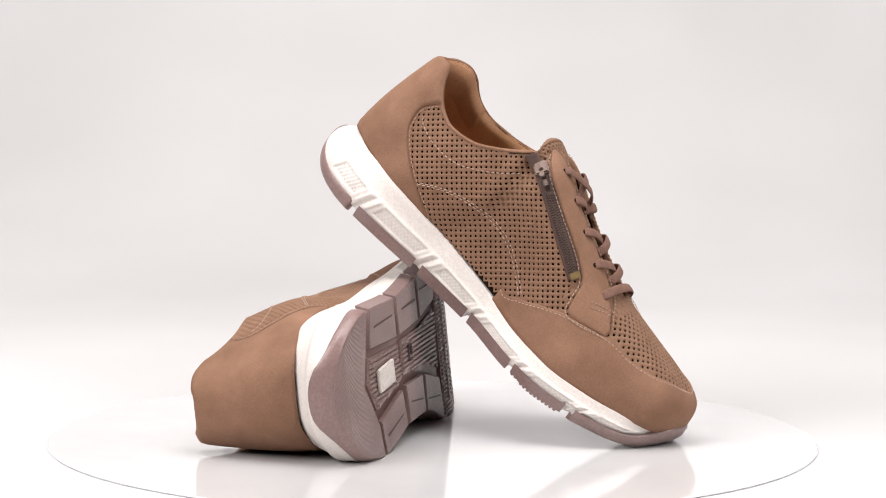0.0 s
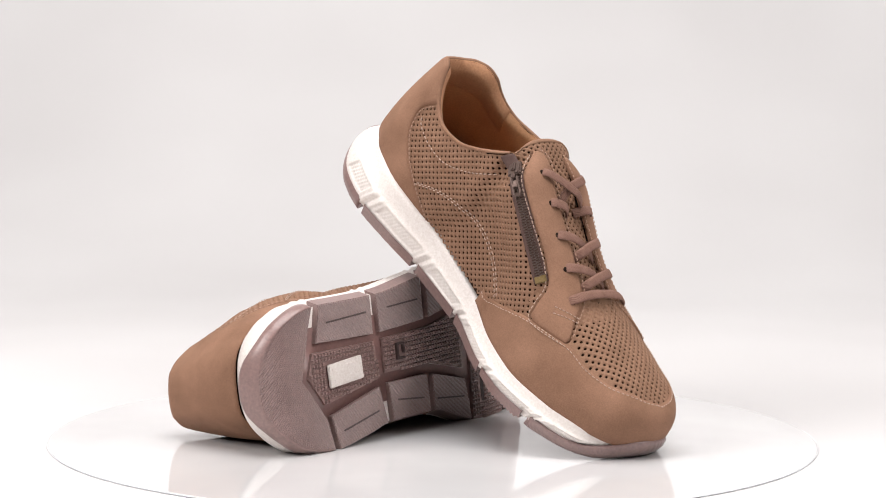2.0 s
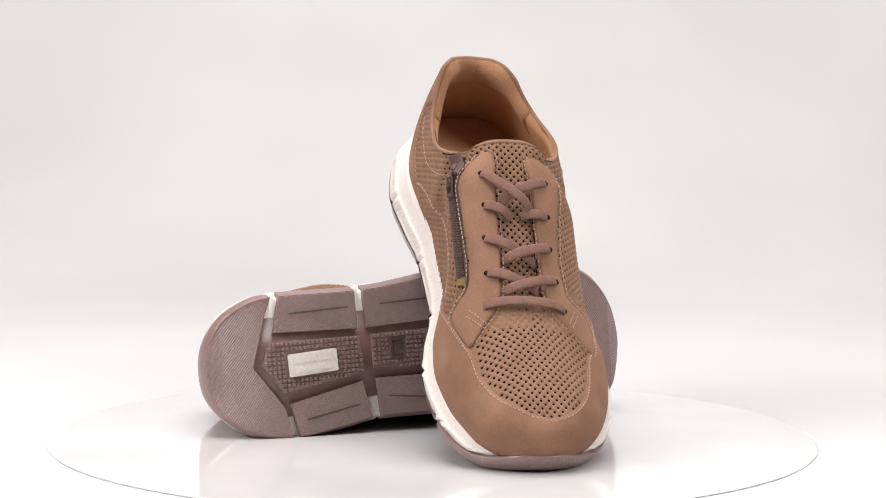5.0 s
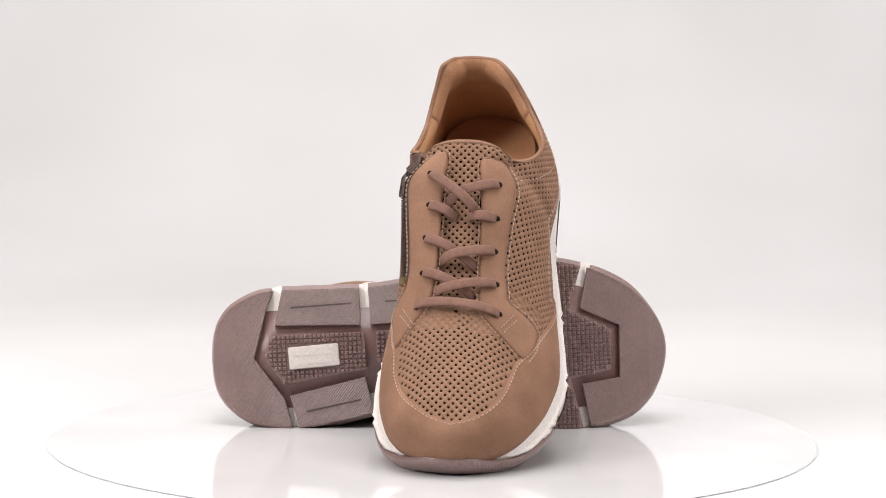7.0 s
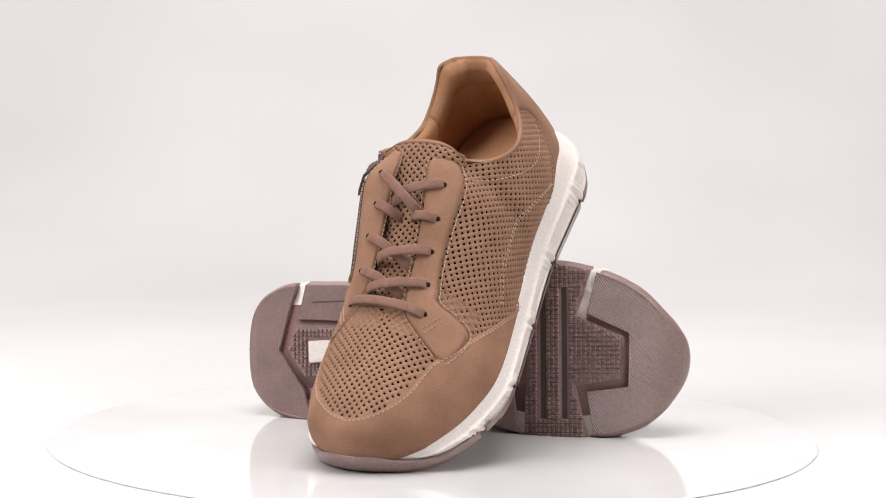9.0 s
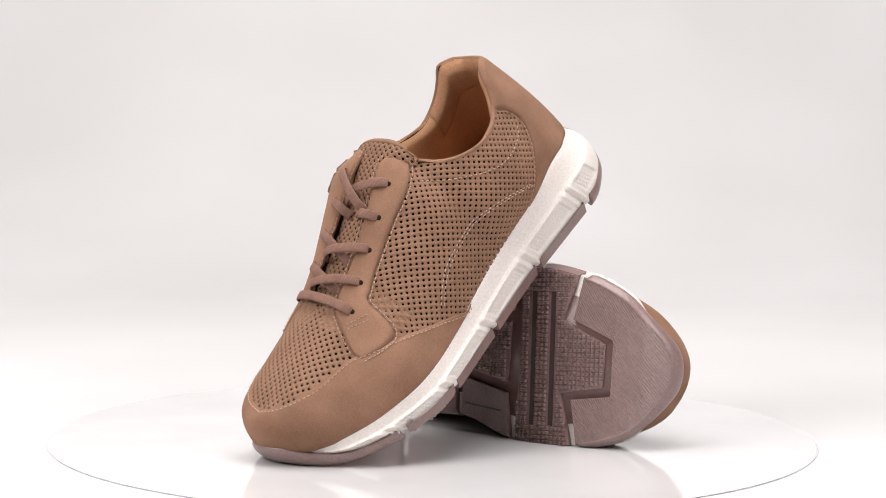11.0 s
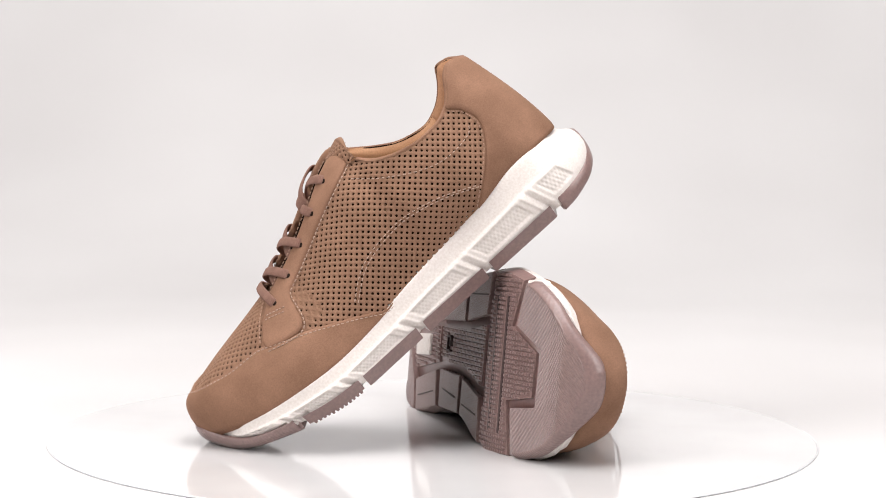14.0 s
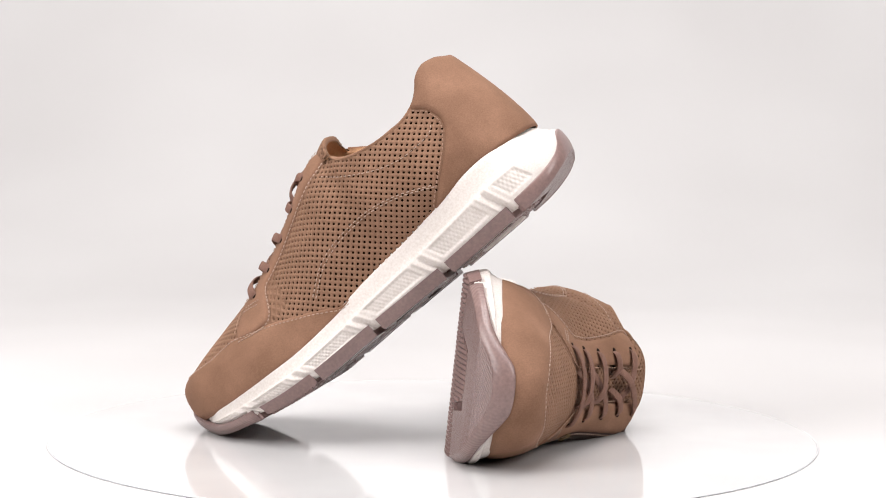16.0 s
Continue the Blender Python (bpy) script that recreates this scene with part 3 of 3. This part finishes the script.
def mud_side(p, lat):
    """Above nought over the toe guard's upper line."""
    w = 1 - step(0.24, 0.266, p.x)
    return w * (p.z - (mz_lat if lat else mz_med)(p.x)) + (1 - w) * ((mud_lat if lat else mud_med)(p.x) - abs(p.y + 0.002))


def at_form(i, v):
    """Place and normal of the form at ring index i (may be a fraction) and v."""
    i0 = math.floor(i)
    f = i - i0
    p = form(i0, v).lerp(form(i0 + 1, v), f)
    e = 0.01
    dv = form(i0, min(v + e, 1)) - form(i0, v - e if v > e else v)
    du = form(i0 + 1, v) - form(i0 - 1, v)
    return p, outward(p, dv.cross(du).normalized())


def counter_rows():
    rows, nv, nu = [], 26, 44
    for k in range(nv + 1):
        v = k / nv * 0.995
        ends = []
        for sd in (1, -1):
            i = 2.0
            while i < NR * 0.62:
                p = form(int(i) * sd, v)
                g = (cx_lat if sd > 0 else cx_med)(p.z)
                if p.x > g:
                    q = form((int(i) - 1) * sd, v)
                    gq = (cx_lat if sd > 0 else cx_med)(q.z)
                    i -= (p.x - g) / max((p.x - g) + (gq - q.x), 1e-9)
                    break
                i += 1
            ends.append(i * sd)
        rows.append([at_form(ends[1] + (ends[0] - ends[1]) * j / nu, v) for j in range(nu + 1)])
    return rows


def mud_rows():
    cols = []
    i0, i1 = int(NR * u_of(0.172)), 2 * NR - int(NR * u_of(0.172))
    for i in range(i0, i1 + 1):
        f = mz_lat if i <= NR else mz_med
        v = 0.0
        while v < 0.97:
            if mud_side(form(i, v), i <= NR) > 0:
                break
            v += 0.004
        cols.append([at_form(i, max(v, 0.01) * j / 14) for j in range(15)])
    return cols


def along(pts, f):
    """The place at the share f of a polyline's points."""
    k = min(int(f * (len(pts) - 1)), len(pts) - 2)
    g = f * (len(pts) - 1) - k
    return [a + (b - a) * g for a, b in zip(pts[k], pts[k + 1])]


def stay_rows(sd):
    if sd > 0:
        inner = ((0.1300, 0.0130), (0.1330, 0.0065), (0.139, 0.0050), (0.152, 0.0065), (0.175, 0.0075), (0.198, 0.0080), (0.218, 0.0085), (0.229, 0.0110), (0.239, 0.0210), (0.2490, 0.0345))
        outer = ((0.1300, 0.1150), (0.1430, 0.1106), (0.157, 0.1045), (0.171, 0.0975), (0.1850, 0.0902), (0.198, 0.0840), (0.2085, 0.0795), (0.2160, 0.0750), (0.2235, 0.0570), (0.2495, 0.0602))
        lean = 0.03
    else:
        inner = ((0.1275, -0.0230), (0.1310, -0.0180), (0.139, -0.0165), (0.152, -0.0180), (0.175, -0.0185), (0.198, -0.0190), (0.218, -0.0210), (0.228, -0.0255), (0.236, -0.0330), (0.2440, -0.0400))
        outer = ((0.1310, 0.1235), (0.1430, 0.1168), (0.157, 0.1088), (0.171, 0.1008), (0.1846, 0.0932), (0.198, 0.0850), (0.2085, 0.0765), (0.2120, 0.0660), (0.2180, 0.0578), (0.2445, 0.0632))
        lean = -0.045
    hit = from_side(sd)
    a = smooth_path([Vector((x, y, 0)) for x, y in inner], 63)
    b = smooth_path([Vector((x, 0, z)) for x, z in outer], 63)
    rows = []
    for p, q in zip(a, b):
        i, o = (from_top(p.x, p.y) or nearest(p.x, p.y, 0.122))[0], (hit(q.x, q.z) or nearest(q.x, lean, q.z))[0]
        rows.append([nearest(*(i.lerp(o, j / 10) + Vector((0, 0, 0.004)) * math.sin(math.pi * j / 10))) for j in range(11)])
    return rows


EM = ((0.146, -0.0255), (0.1645, -0.0250), (0.1835, -0.0260), (0.2040, -0.0265), (0.2245, -0.0285))
EL = ((0.149, 0.0159), (0.1685, 0.0155), (0.1875, 0.0152), (0.2073, 0.0171), (0.226, 0.0200))


def lace(parent, pts):
    """pts: x, y and the height over the leather."""
    ctrl = []
    for x, y, h in pts:
        p, n = from_top(x, y)
        n = Vector((n.x, n.y * 0.5, n.z)).normalized()
        ctrl.append(p + n * h)
    path = smooth_path(ctrl, 30)
    out = []
    for p in path:
        q = from_top(p.x, p.y)
        out.append((p, Vector((q[1].x, q[1].y * 0.6, q[1].z)).normalized()))
    return part("lace", sweep(out, 0.0064, 0.0018), M_LACE, parent)


def tongue(parent):
    """The perforated tongue that rises above the throat."""
    top = [Vector((0.1200, 0, 0.1278)), Vector((0.1240, 0, 0.1287)), Vector((0.131, 0, 0.1262)), Vector((0.1455, 0, 0.1182)), Vector((0.16, 0, 0.1096)), Vector((0.185, 0, 0.0966)), Vector((0.215, 0, 0.0842)), Vector((0.238, 0, 0.0790))]
    line = smooth_path(top, 70)
    acc = [0.0]
    for a, b in zip(line, line[1:]):
        acc.append(acc[-1] + (b - a).length)

    def hit(s, w):
        if s > 0.031 and abs(w) > 0.0190:
            return None
        s2 = min(max(s, 0), acc[-1])
        k = max(0, min(len(line) - 2, int(np.searchsorted(acc, s2)) - 1))
        f = (s2 - acc[k]) / max(acc[k + 1] - acc[k], 1e-9)
        p = line[k].lerp(line[k + 1], f)
        t = (line[k + 1] - line[k]).normalized()
        up = Vector((-t.z, 0, t.x))
        q = w / 0.03
        drop = (0.0125 - 0.004 * step(0, 0.03, s2)) * abs(q) ** 3 + 0.0055 * step(0.009, 0.022, s2) * step(0.013, 0.021, abs(w))
        p = p + Vector((0.002 * q * q * max(0, 1 - s2 / 0.03), w - 0.0055, 0)) - up * drop
        n = (up + Vector((0, 0.5 * q, 0))).normalized()
        return p, n
    bm = perforated(hit, (0.001, -0.0290), (acc[-1], 0.0290), 45, 0.0036, 0.00088, lambda p, q, c: p > 0.004 and p < 0.115)
    ob = part("tongue", bm, M_PERF, parent, "perforated brown nubuck tongue")
    rows = [[hit(0.0005 + 0.004 * k / 2, -0.029 + 0.058 * j / 24) for j in range(25)] for k in range(3)]
    part("tongue_edge", sheet(rows, 0.0005, under=0.0032), M_PERF, ob)
    # sheets under the tongue, with the shade of its holes in their colour
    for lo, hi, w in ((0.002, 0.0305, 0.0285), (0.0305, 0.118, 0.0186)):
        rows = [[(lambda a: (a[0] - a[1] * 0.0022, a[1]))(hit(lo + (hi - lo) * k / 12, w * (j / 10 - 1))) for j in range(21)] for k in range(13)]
        part("tongue_shade_backing", sheet(rows, 0.0002), M_SHADE_BACKING, ob)
    rows = [[(lambda a: (a[0] - a[1] * 0.0034, -a[1]))(hit(0.001 + 0.0199 * k / 20, -0.029 + 0.058 * j / 24)) for j in range(25)] for k in range(21)]
    part("tongue_lining", sheet(rows, 0.0006), M_LINING, ob)
    return ob


def zipper(parent):
    a, b = Vector((0.1305, -0.0430, 0.1190)), Vector((0.2036, -0.0430, 0.0785))
    mid = [nearest(*(a.lerp(b, k / 50))) for k in range(51)]
    axis = (b - a).normalized()

    def strip(o0, o1, n=4, k0=0, k1=50):
        rows = []
        for p, q in mid[k0:k1 + 1]:
            s = axis.cross(q).normalized()
            r = []
            for j in range(n + 1):
                c = p + s * (o0 + (o1 - o0) * j / n)
                c2 = nearest(*c)
                r.append((c2[0], q))
            rows.append(r)
        return rows
    z = part("zip", sheet(strip(-0.0050, 0.0050), 0.0010), M_TAPE, parent, "dark brown coil zip with a gunmetal pull")
    for s in (1, -1):
        bm = bmesh.new()
        for k in range(44):
            f = 0.06 + 0.9 * (k + (0.5 if s > 0 else 0)) / 44
            i = int(f * 50)
            p = mid[i][0].lerp(mid[min(i + 1, 50)][0], f * 50 - i)
            q = mid[i][1]
            t = axis.cross(q).normalized()
            m = Matrix((axis, t, q)).transposed().to_4x4()
            m.translation = p + t * s * 0.0013 + q * 0.0014
            box(bm, m, 0.0010, 0.0029, 0.0013, 0.0002)
        part("zip_teeth", bm, M_METAL, z, smooth=False)

    def on(f, off=0.0, lift=0.0):
        i = min(int(f * 50), 49)
        p, q = mid[i][0].lerp(mid[i + 1][0], f * 50 - i), mid[i][1]
        t = axis.cross(q).normalized()
        x = t.cross(q).normalized()
        x = x if x.dot(axis) > 0 else -x
        m = Matrix((x, t, q)).transposed().to_4x4()
        m.translation = p + t * off + q * lift
        return m
    bm = bmesh.new()
    box(bm, on(0.045, 0, 0.0028), 0.0115, 0.0094, 0.0032, 0.0010)
    box(bm, on(0.045, 0, 0.0052), 0.0068, 0.0028, 0.0024, 0.0008)
    sl = part("zip_slider", bm, M_METAL, z, smooth=False)
    bm = bmesh.new()
    box(bm, on(0.135, 0.0002, 0.0042), 0.0060, 0.0034, 0.0016, 0.0006)
    for s in (-1, 1):
        box(bm, on(0.22, 0.0002 + s * 0.0021, 0.0031), 0.0125, 0.0014, 0.0015, 0.0005)
    box(bm, on(0.215, 0.0002, 0.0031), 0.0052, 0.0038, 0.0013, 0.0004)
    box(bm, on(0.295, 0.0002, 0.0030), 0.0028, 0.0055, 0.0016, 0.0006)
    part("zip_pull", bm, M_METAL, sl, smooth=False)
    bm = bmesh.new()
    box(bm, on(0.975, 0, 0.0012), 0.0048, 0.0078, 0.0026, 0.0005)
    part("zip_stop", bm, M_BRASS, z, "antique brass zip end stop", smooth=False)
    return z


def offset_path(path, d):
    """Moves a path of (place, normal) sideways over the surface by d."""
    out = []
    for k, (p, n) in enumerate(path):
        t = (path[min(k + 1, len(path) - 1)][0] - path[max(k - 1, 0)][0]).normalized()
        out.append((p + n.cross(t).normalized() * d, n))
    return out


def side_path(sd, pts, n=40):
    hit = from_side(sd)
    ps = smooth_path([Vector((x, 0, z)) for x, z in pts], n)
    return [h for h in (hit(p.x, p.z) for p in ps) if h]


def shoe():
    s = new("shoe")
    midsole(s)
    outsole(s)
    # inner backing, coloured near-black as the shade in the holes, and lining
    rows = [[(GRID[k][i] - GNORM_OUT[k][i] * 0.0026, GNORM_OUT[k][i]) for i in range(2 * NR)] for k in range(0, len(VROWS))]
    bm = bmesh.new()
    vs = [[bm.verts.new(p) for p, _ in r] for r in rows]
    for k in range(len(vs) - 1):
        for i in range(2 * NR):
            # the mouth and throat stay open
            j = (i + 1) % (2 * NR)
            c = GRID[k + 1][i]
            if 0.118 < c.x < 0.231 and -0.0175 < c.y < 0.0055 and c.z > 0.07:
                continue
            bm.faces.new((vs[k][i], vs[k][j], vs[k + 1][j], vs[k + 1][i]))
    part("backing", bm, M_SHADE_BACKING, s)
    lim = int(NR * u_of(0.150))
    idx = list(range(-lim, lim + 1))
    inner = []
    for k in range(1, len(VROWS)):
        v, row = VROWS[k], []
        for i in idx:
            g, n = GRID[k][i % (2 * NR)], GNORM_OUT[k][i % (2 * NR)]
            n = Vector((n.x, n.y, n.z * 0.4)).normalized()
            heel = step(0.085, 0.055, g.x)
            puff = (0.0044 * step(1.0, 0.90, v) * step(0.5, 0.85, v)) * (0.35 + 0.65 * heel)
            row.append((g - n * (0.0018 + 0.0016 * step(1.0, 0.93, v) + puff * (1 - 0.45 * math.exp(-(i / 7) ** 2))), -n))
        for _ in range(4):
            row = [row[0]] + [((a[0] + b[0] * 2 + c[0]) / 4, b[1]) for a, b, c in zip(row, row[1:], row[2:])] + [row[-1]]
        inner.append(row)
    bm = bmesh.new()
    vs = [[bm.verts.new(p) for p, _ in r] for r in inner]
    for a, b in zip(vs, vs[1:]):
        for i in range(len(idx) - 1):
            if b[i].co.x > 0.112 and -0.028 < b[i].co.y < 0.018 and b[i].co.z > 0.09:
                continue
            bm.faces.new((a[i], b[i], b[i + 1], a[i + 1]))
    lining = part("lining", bm, M_LINING, s, "tan leather lining")
    # rolled collar and padded heel lining
    top = len(VROWS) - 1
    lim2 = int(NR * u_of(0.127))
    path = []
    for i in range(-lim2, lim2 + 1):
        a = GRID[top][i % (2 * NR)]
        b = inner[-1][i + lim][0]
        path.append((a.lerp(b, 0.35) - Vector((0, 0, 0.0006)), (a - b).normalized()))
    part("collar_rim", sweep([(p, Vector((0, 0, 1))) for p, q in path], 0.0030, 0.0024), M_NUBUCK, s, "rolled brown collar edge")
    band = [[(lambda a: (a[0], a[1]))(at_form(i * 0.5, v)) for i in range(-2 * lim2, 2 * lim2 + 1)] for v in (0.978, 0.986, 0.993, 1.0)]
    part("collar_binding", sheet(band, 0.0004), M_PERF, s)
    hl = int(NR * u_of(0.062))
    pad = [[inner[k - 1][i + lim] for i in range(-hl, hl + 1)] for k in range(int(len(VROWS) * 0.66), len(VROWS))]
    part("heel_pad", sheet(pad, 0.0006), M_PAD, s, "padded tan suede heel lining")
    # insole
    ins = [(p[0] - q[0] * 0.015, p[1] - q[1] * 0.015) for p, q in zip(ring2(40), normals2(ring2(40)))]
    bm = bmesh.new()
    f = bm.faces.new([bm.verts.new((x, y, 0.0465 + 0.006 * step(0.12, 0.0, x))) for x, y in ins if x < 0.25])
    bmesh.ops.triangulate(bm, faces=[f])
    part("insole", bm, M_LINING, s, "tan leather insole")
    # perforated quarters and vamp
    for sd, mz in ((1, mz_lat), (-1, mz_med)):
        cxs = cx_lat if sd > 0 else cx_med

        def keep(x, z, p, cxs=cxs, mz=mz):
            return p.x > cxs(p.z) + 0.001 and p.z > (mz(p.x) if p.x > 0.166 else 0)
        hit = unrolled(sd)

        def held(x, z, hit=hit, cxs=cxs):
            h = hit(x, z)
            return None if h is None or h[0].x < cxs(h[0].z) - 0.007 else h
        part("quarter", perforated(held, (0.036, 0.0), (0.242, 0.175), 43, 0.0036, 0.00088, keep, lift=0.0002), M_PERF, s, "perforated brown nubuck side panel")

    def keep_v(x, y, p):
        return mud_side(p, y > -0.003) > 0.0008
    part("vamp", perforated(lambda x, y: None if x < 0.2275 and -0.0165 < y < 0.0045 else from_top(x, y), (0.205, -0.047), (0.3085, 0.047), 45, 0.0036, 0.00088, keep_v, lift=0.0003), M_PERF, s, "perforated brown nubuck vamp")
    # solid covers
    cr = counter_rows()
    part("heel_counter", sheet(cr, 0.0012), M_NUBUCK, s, "smooth brown nubuck heel counter")
    mr = mud_rows()
    part("mudguard", sheet(mr, 0.0012), M_NUBUCK, s, "smooth brown nubuck toe guard")
    stays = {}
    for sd in (1, -1):
        stays[sd] = stay_rows(sd)
        part("eyestay", sheet(stays[sd], 0.0017, under=0.0018), M_NUBUCK, s, "brown nubuck lace facing")
    tongue(s)
    zipper(s)
    # eyelets, closed discs with the hole's shade as their colour, and laces
    for x, y in EM + EL:
        p, n = from_top(x, y + (0.0013 if y > 0 else -0.0013))
        m = n.to_track_quat("Z", "Y").to_matrix().to_4x4()
        m.translation = p + n * 0.0017
        bm = bmesh.new()
        bmesh.ops.create_cone(bm, cap_ends=True, segments=16, radius1=0.0018, radius2=0.0016, depth=0.0006, matrix=m)
        part("eyelet", bm, M_HOLE_SHADE, s)
    H = 0.0036
    for a in (
        [(0.1449, -0.0268, -0.0015), (0.1470, -0.0245, 0.0034), (0.1535, -0.0150, 0.0058), (0.1610, -0.0040, 0.0066), (0.1655, 0.0015, 0.0040), (0.1680, 0.0055, -0.0010)],
        [(0.1480, 0.0172, -0.0015), (0.1495, 0.0145, 0.0034), (0.1535, 0.0040, 0.0044), (0.1570, -0.0065, 0.0034), (0.1620, -0.0130, 0.0012), (0.1660, -0.0180, -0.0030)],
        [(0.1640, -0.0272, -0.0015), (0.1652, -0.0240, 0.0034), (0.1680, -0.0165, 0.0038), (0.1700, -0.0125, 0.0015), (0.1715, -0.0090, -0.0030)],
        [(0.1682, 0.0172, -0.0015), (0.1688, 0.0140, 0.0034), (0.1698, 0.0070, 0.0040), (0.1703, 0.0020, 0.0012), (0.1708, -0.0010, -0.0030)],
        [(0.1828, -0.0280, -0.0015), (0.1845, -0.0250, 0.0034), (0.1885, -0.0160, 0.0042), (0.1925, -0.0085, 0.0026), (0.1970, 0.0000, 0.0000), (0.2000, 0.0060, -0.0030)],
        [(0.1868, 0.0166, -0.0015), (0.1880, 0.0138, 0.0034), (0.1915, 0.0040, 0.0050), (0.1950, -0.0070, 0.0056), (0.1975, -0.0135, 0.0040), (0.1990, -0.0180, -0.0020)],
        [(0.2030, -0.0282, -0.0015), (0.2046, -0.0250, 0.0034), (0.2090, -0.0150, 0.0044), (0.2130, -0.0070, 0.0028), (0.2165, 0.0010, 0.0004), (0.2190, 0.0060, -0.0030)],
        [(0.2066, 0.0184, -0.0015), (0.2080, 0.0155, 0.0034), (0.2115, 0.0050, 0.0050), (0.2150, -0.0080, 0.0056), (0.2172, -0.0160, 0.0040), (0.2185, -0.0205, -0.0020)],
        [(0.2222, -0.0322, -0.0015), (0.2232, -0.0290, 0.0036), (0.2250, -0.0150, 0.0046), (0.2262, 0.0050, 0.0048), (0.2264, 0.0185, 0.0036), (0.2262, 0.0215, -0.0015)],
    ):
        lace(s, a)
    # seams
    def seam(path, lift, mat=M_THREAD, **kw):
        part("stitching", stitches(path, lift=lift, **kw), mat, s)
    seam(offset_path([r[-1] for r in cr], 0.0017), 0.0009, M_THREAD2)
    seam(offset_path([r[0] for r in cr], -0.0017), 0.0009, M_THREAD2)
    seam(offset_path([c[-1] for c in mr], 0.0020), 0.0011, M_THREAD)
    for sd in (1, -1):
        for col, e in ((0, 1), (10, -1)):
            seam(offset_path([r[col] for r in stays[sd]], e * sd * -0.0018), 0.0015, M_THREAD if col else M_THREAD2)
    for sd, lines in ((1, (((0.137, 0.108), (0.122, 0.0965), (0.100, 0.0841), (0.081, 0.0786), (0.0607, 0.0795), (0.055, 0.084)), ((0.077, 0.0520), (0.1004, 0.0625), (0.1247, 0.0679), (0.15, 0.0668), (0.17, 0.0608), (0.1874, 0.0480)))),
                      (-1, (((0.0500, 0.0850), (0.0525, 0.0805), (0.0682, 0.0760), (0.0894, 0.0774), (0.1111, 0.0890), (0.1290, 0.1040)), ((0.0780, 0.0490), (0.0993, 0.0605), (0.1219, 0.0660), (0.1451, 0.0648), (0.1637, 0.0570), (0.1844, 0.0430))))):
        for n, l in enumerate(lines):
            seam(side_path(sd, l), 0.0004, pitch=0.0036, length=0.0022)
            if n:
                seam(side_path(sd, [(x - 0.0012, z - 0.0020) for x, z in l]), 0.0004, pitch=0.0036, length=0.0022)
    for sd, l in ((1, ((0.2215, 0.0300), (0.2375, 0.0215))), (1, ((0.2240, 0.0318), (0.2390, 0.0238))), (-1, ((0.2195, 0.0392), (0.2365, 0.0305))), (-1, ((0.2222, 0.0408), (0.2385, 0.0322)))):
        (xa, ya), (xb, yb) = l
        seam([from_top(xa + (xb - xa) * k / 8, (ya + (yb - ya) * k / 8) * sd) for k in range(9)], 0.0018, M_THREAD, pitch=0.0026, length=0.0017)
    return s


GNORM_OUT = [[outward(GRID[k][i], GNORM[k][i]) for i in range(2 * NR)] for k in range(len(VROWS))]

# poses on the turntable at the start
UPRIGHT = Matrix.Translation((-0.08631, 0.06244, 0.18662)) @ Matrix(((0.699047, 0.352666, 0.622061), (-0.273628, 0.935639, -0.222951), (-0.660652, -0.014360, 0.750555))).to_4x4()
LYING = Matrix.Translation((-0.05152, -0.15031, 0.04432)) @ Matrix(((0.245971, 0.104121, -0.963669), (0.967968, 0.025278, 0.249800), (0.050369, -0.994243, -0.094568))).to_4x4()

left_shoe = tagged(shoe(), "brown perforated nubuck zip trainer propped on another shoe", "shoe", "pair of shoes")
SIDE = -1
right_shoe = tagged(shoe(), "brown perforated nubuck trainer lying on its side", "shoe", "pair of shoes")
SIDE = 1


# ---- stage ----
def lathe(prof, n=160):
    bm = bmesh.new()
    vs = [[bm.verts.new((r * math.cos(2 * math.pi * i / n), r * math.sin(2 * math.pi * i / n), z)) for i in range(n)] for r, z in prof]
    for a, b in zip(vs, vs[1:]):
        for i in range(n):
            bm.faces.new((a[i], a[(i + 1) % n], b[(i + 1) % n], b[i]))
    bm.faces.new(vs[0][::-1]), bm.faces.new(vs[-1])
    return bm


DISC_AT = Matrix.Translation((-0.0045, -0.0085, 0))
disc = new("turntable")
part("disc_plate", lathe(((0.2590, -0.0010), (0.2600, -0.0008), (0.2600, -0.0003), (0.2594, 0.0))), M_DISC, disc, "round glossy white acrylic plate", smooth=False)
part("edge_band", lathe(((0.2603, -0.0010), (0.2605, -0.0008), (0.2605, -0.0005), (0.2603, -0.0004))), M_EDGE, disc, "pale blue-grey polished edge", smooth=False)
tagged(disc, "round glossy white turntable with a polished edge", "turntable")

bm = bmesh.new()
prof = [(-4.0, -0.0013), (0.9, -0.0013)] + [(0.9 + 0.9 * math.sin(a * math.pi / 24), 0.8987 - 0.9 * math.cos(a * math.pi / 24)) for a in range(1, 13)] + [(1.8, 4.0)]
lv = [[bm.verts.new((x, y, z)) for x in (-4, -2, 0, 2, 4)] for y, z in prof]
for a, b in zip(lv, lv[1:]):
    for i in range(4):
        bm.faces.new((a[i], a[i + 1], b[i + 1], b[i]))
tagged(part("backdrop", bm, M_DROP, None), "plain white studio paper sweep", "backdrop", kind="structure")


def motions():
    ts = [0.5 * k for k in range(33)]
    turn = [Matrix.Rotation(radians(RATE * t), 4, "Z") for t in ts]
    walk(left_shoe, [(t, r @ UPRIGHT) for t, r in zip(ts, turn)])
    walk(right_shoe, [(t, r @ LYING) for t, r in zip(ts, turn)])
    walk(disc, [(t, DISC_AT @ r) for t, r in zip(ts, turn)])


motions()
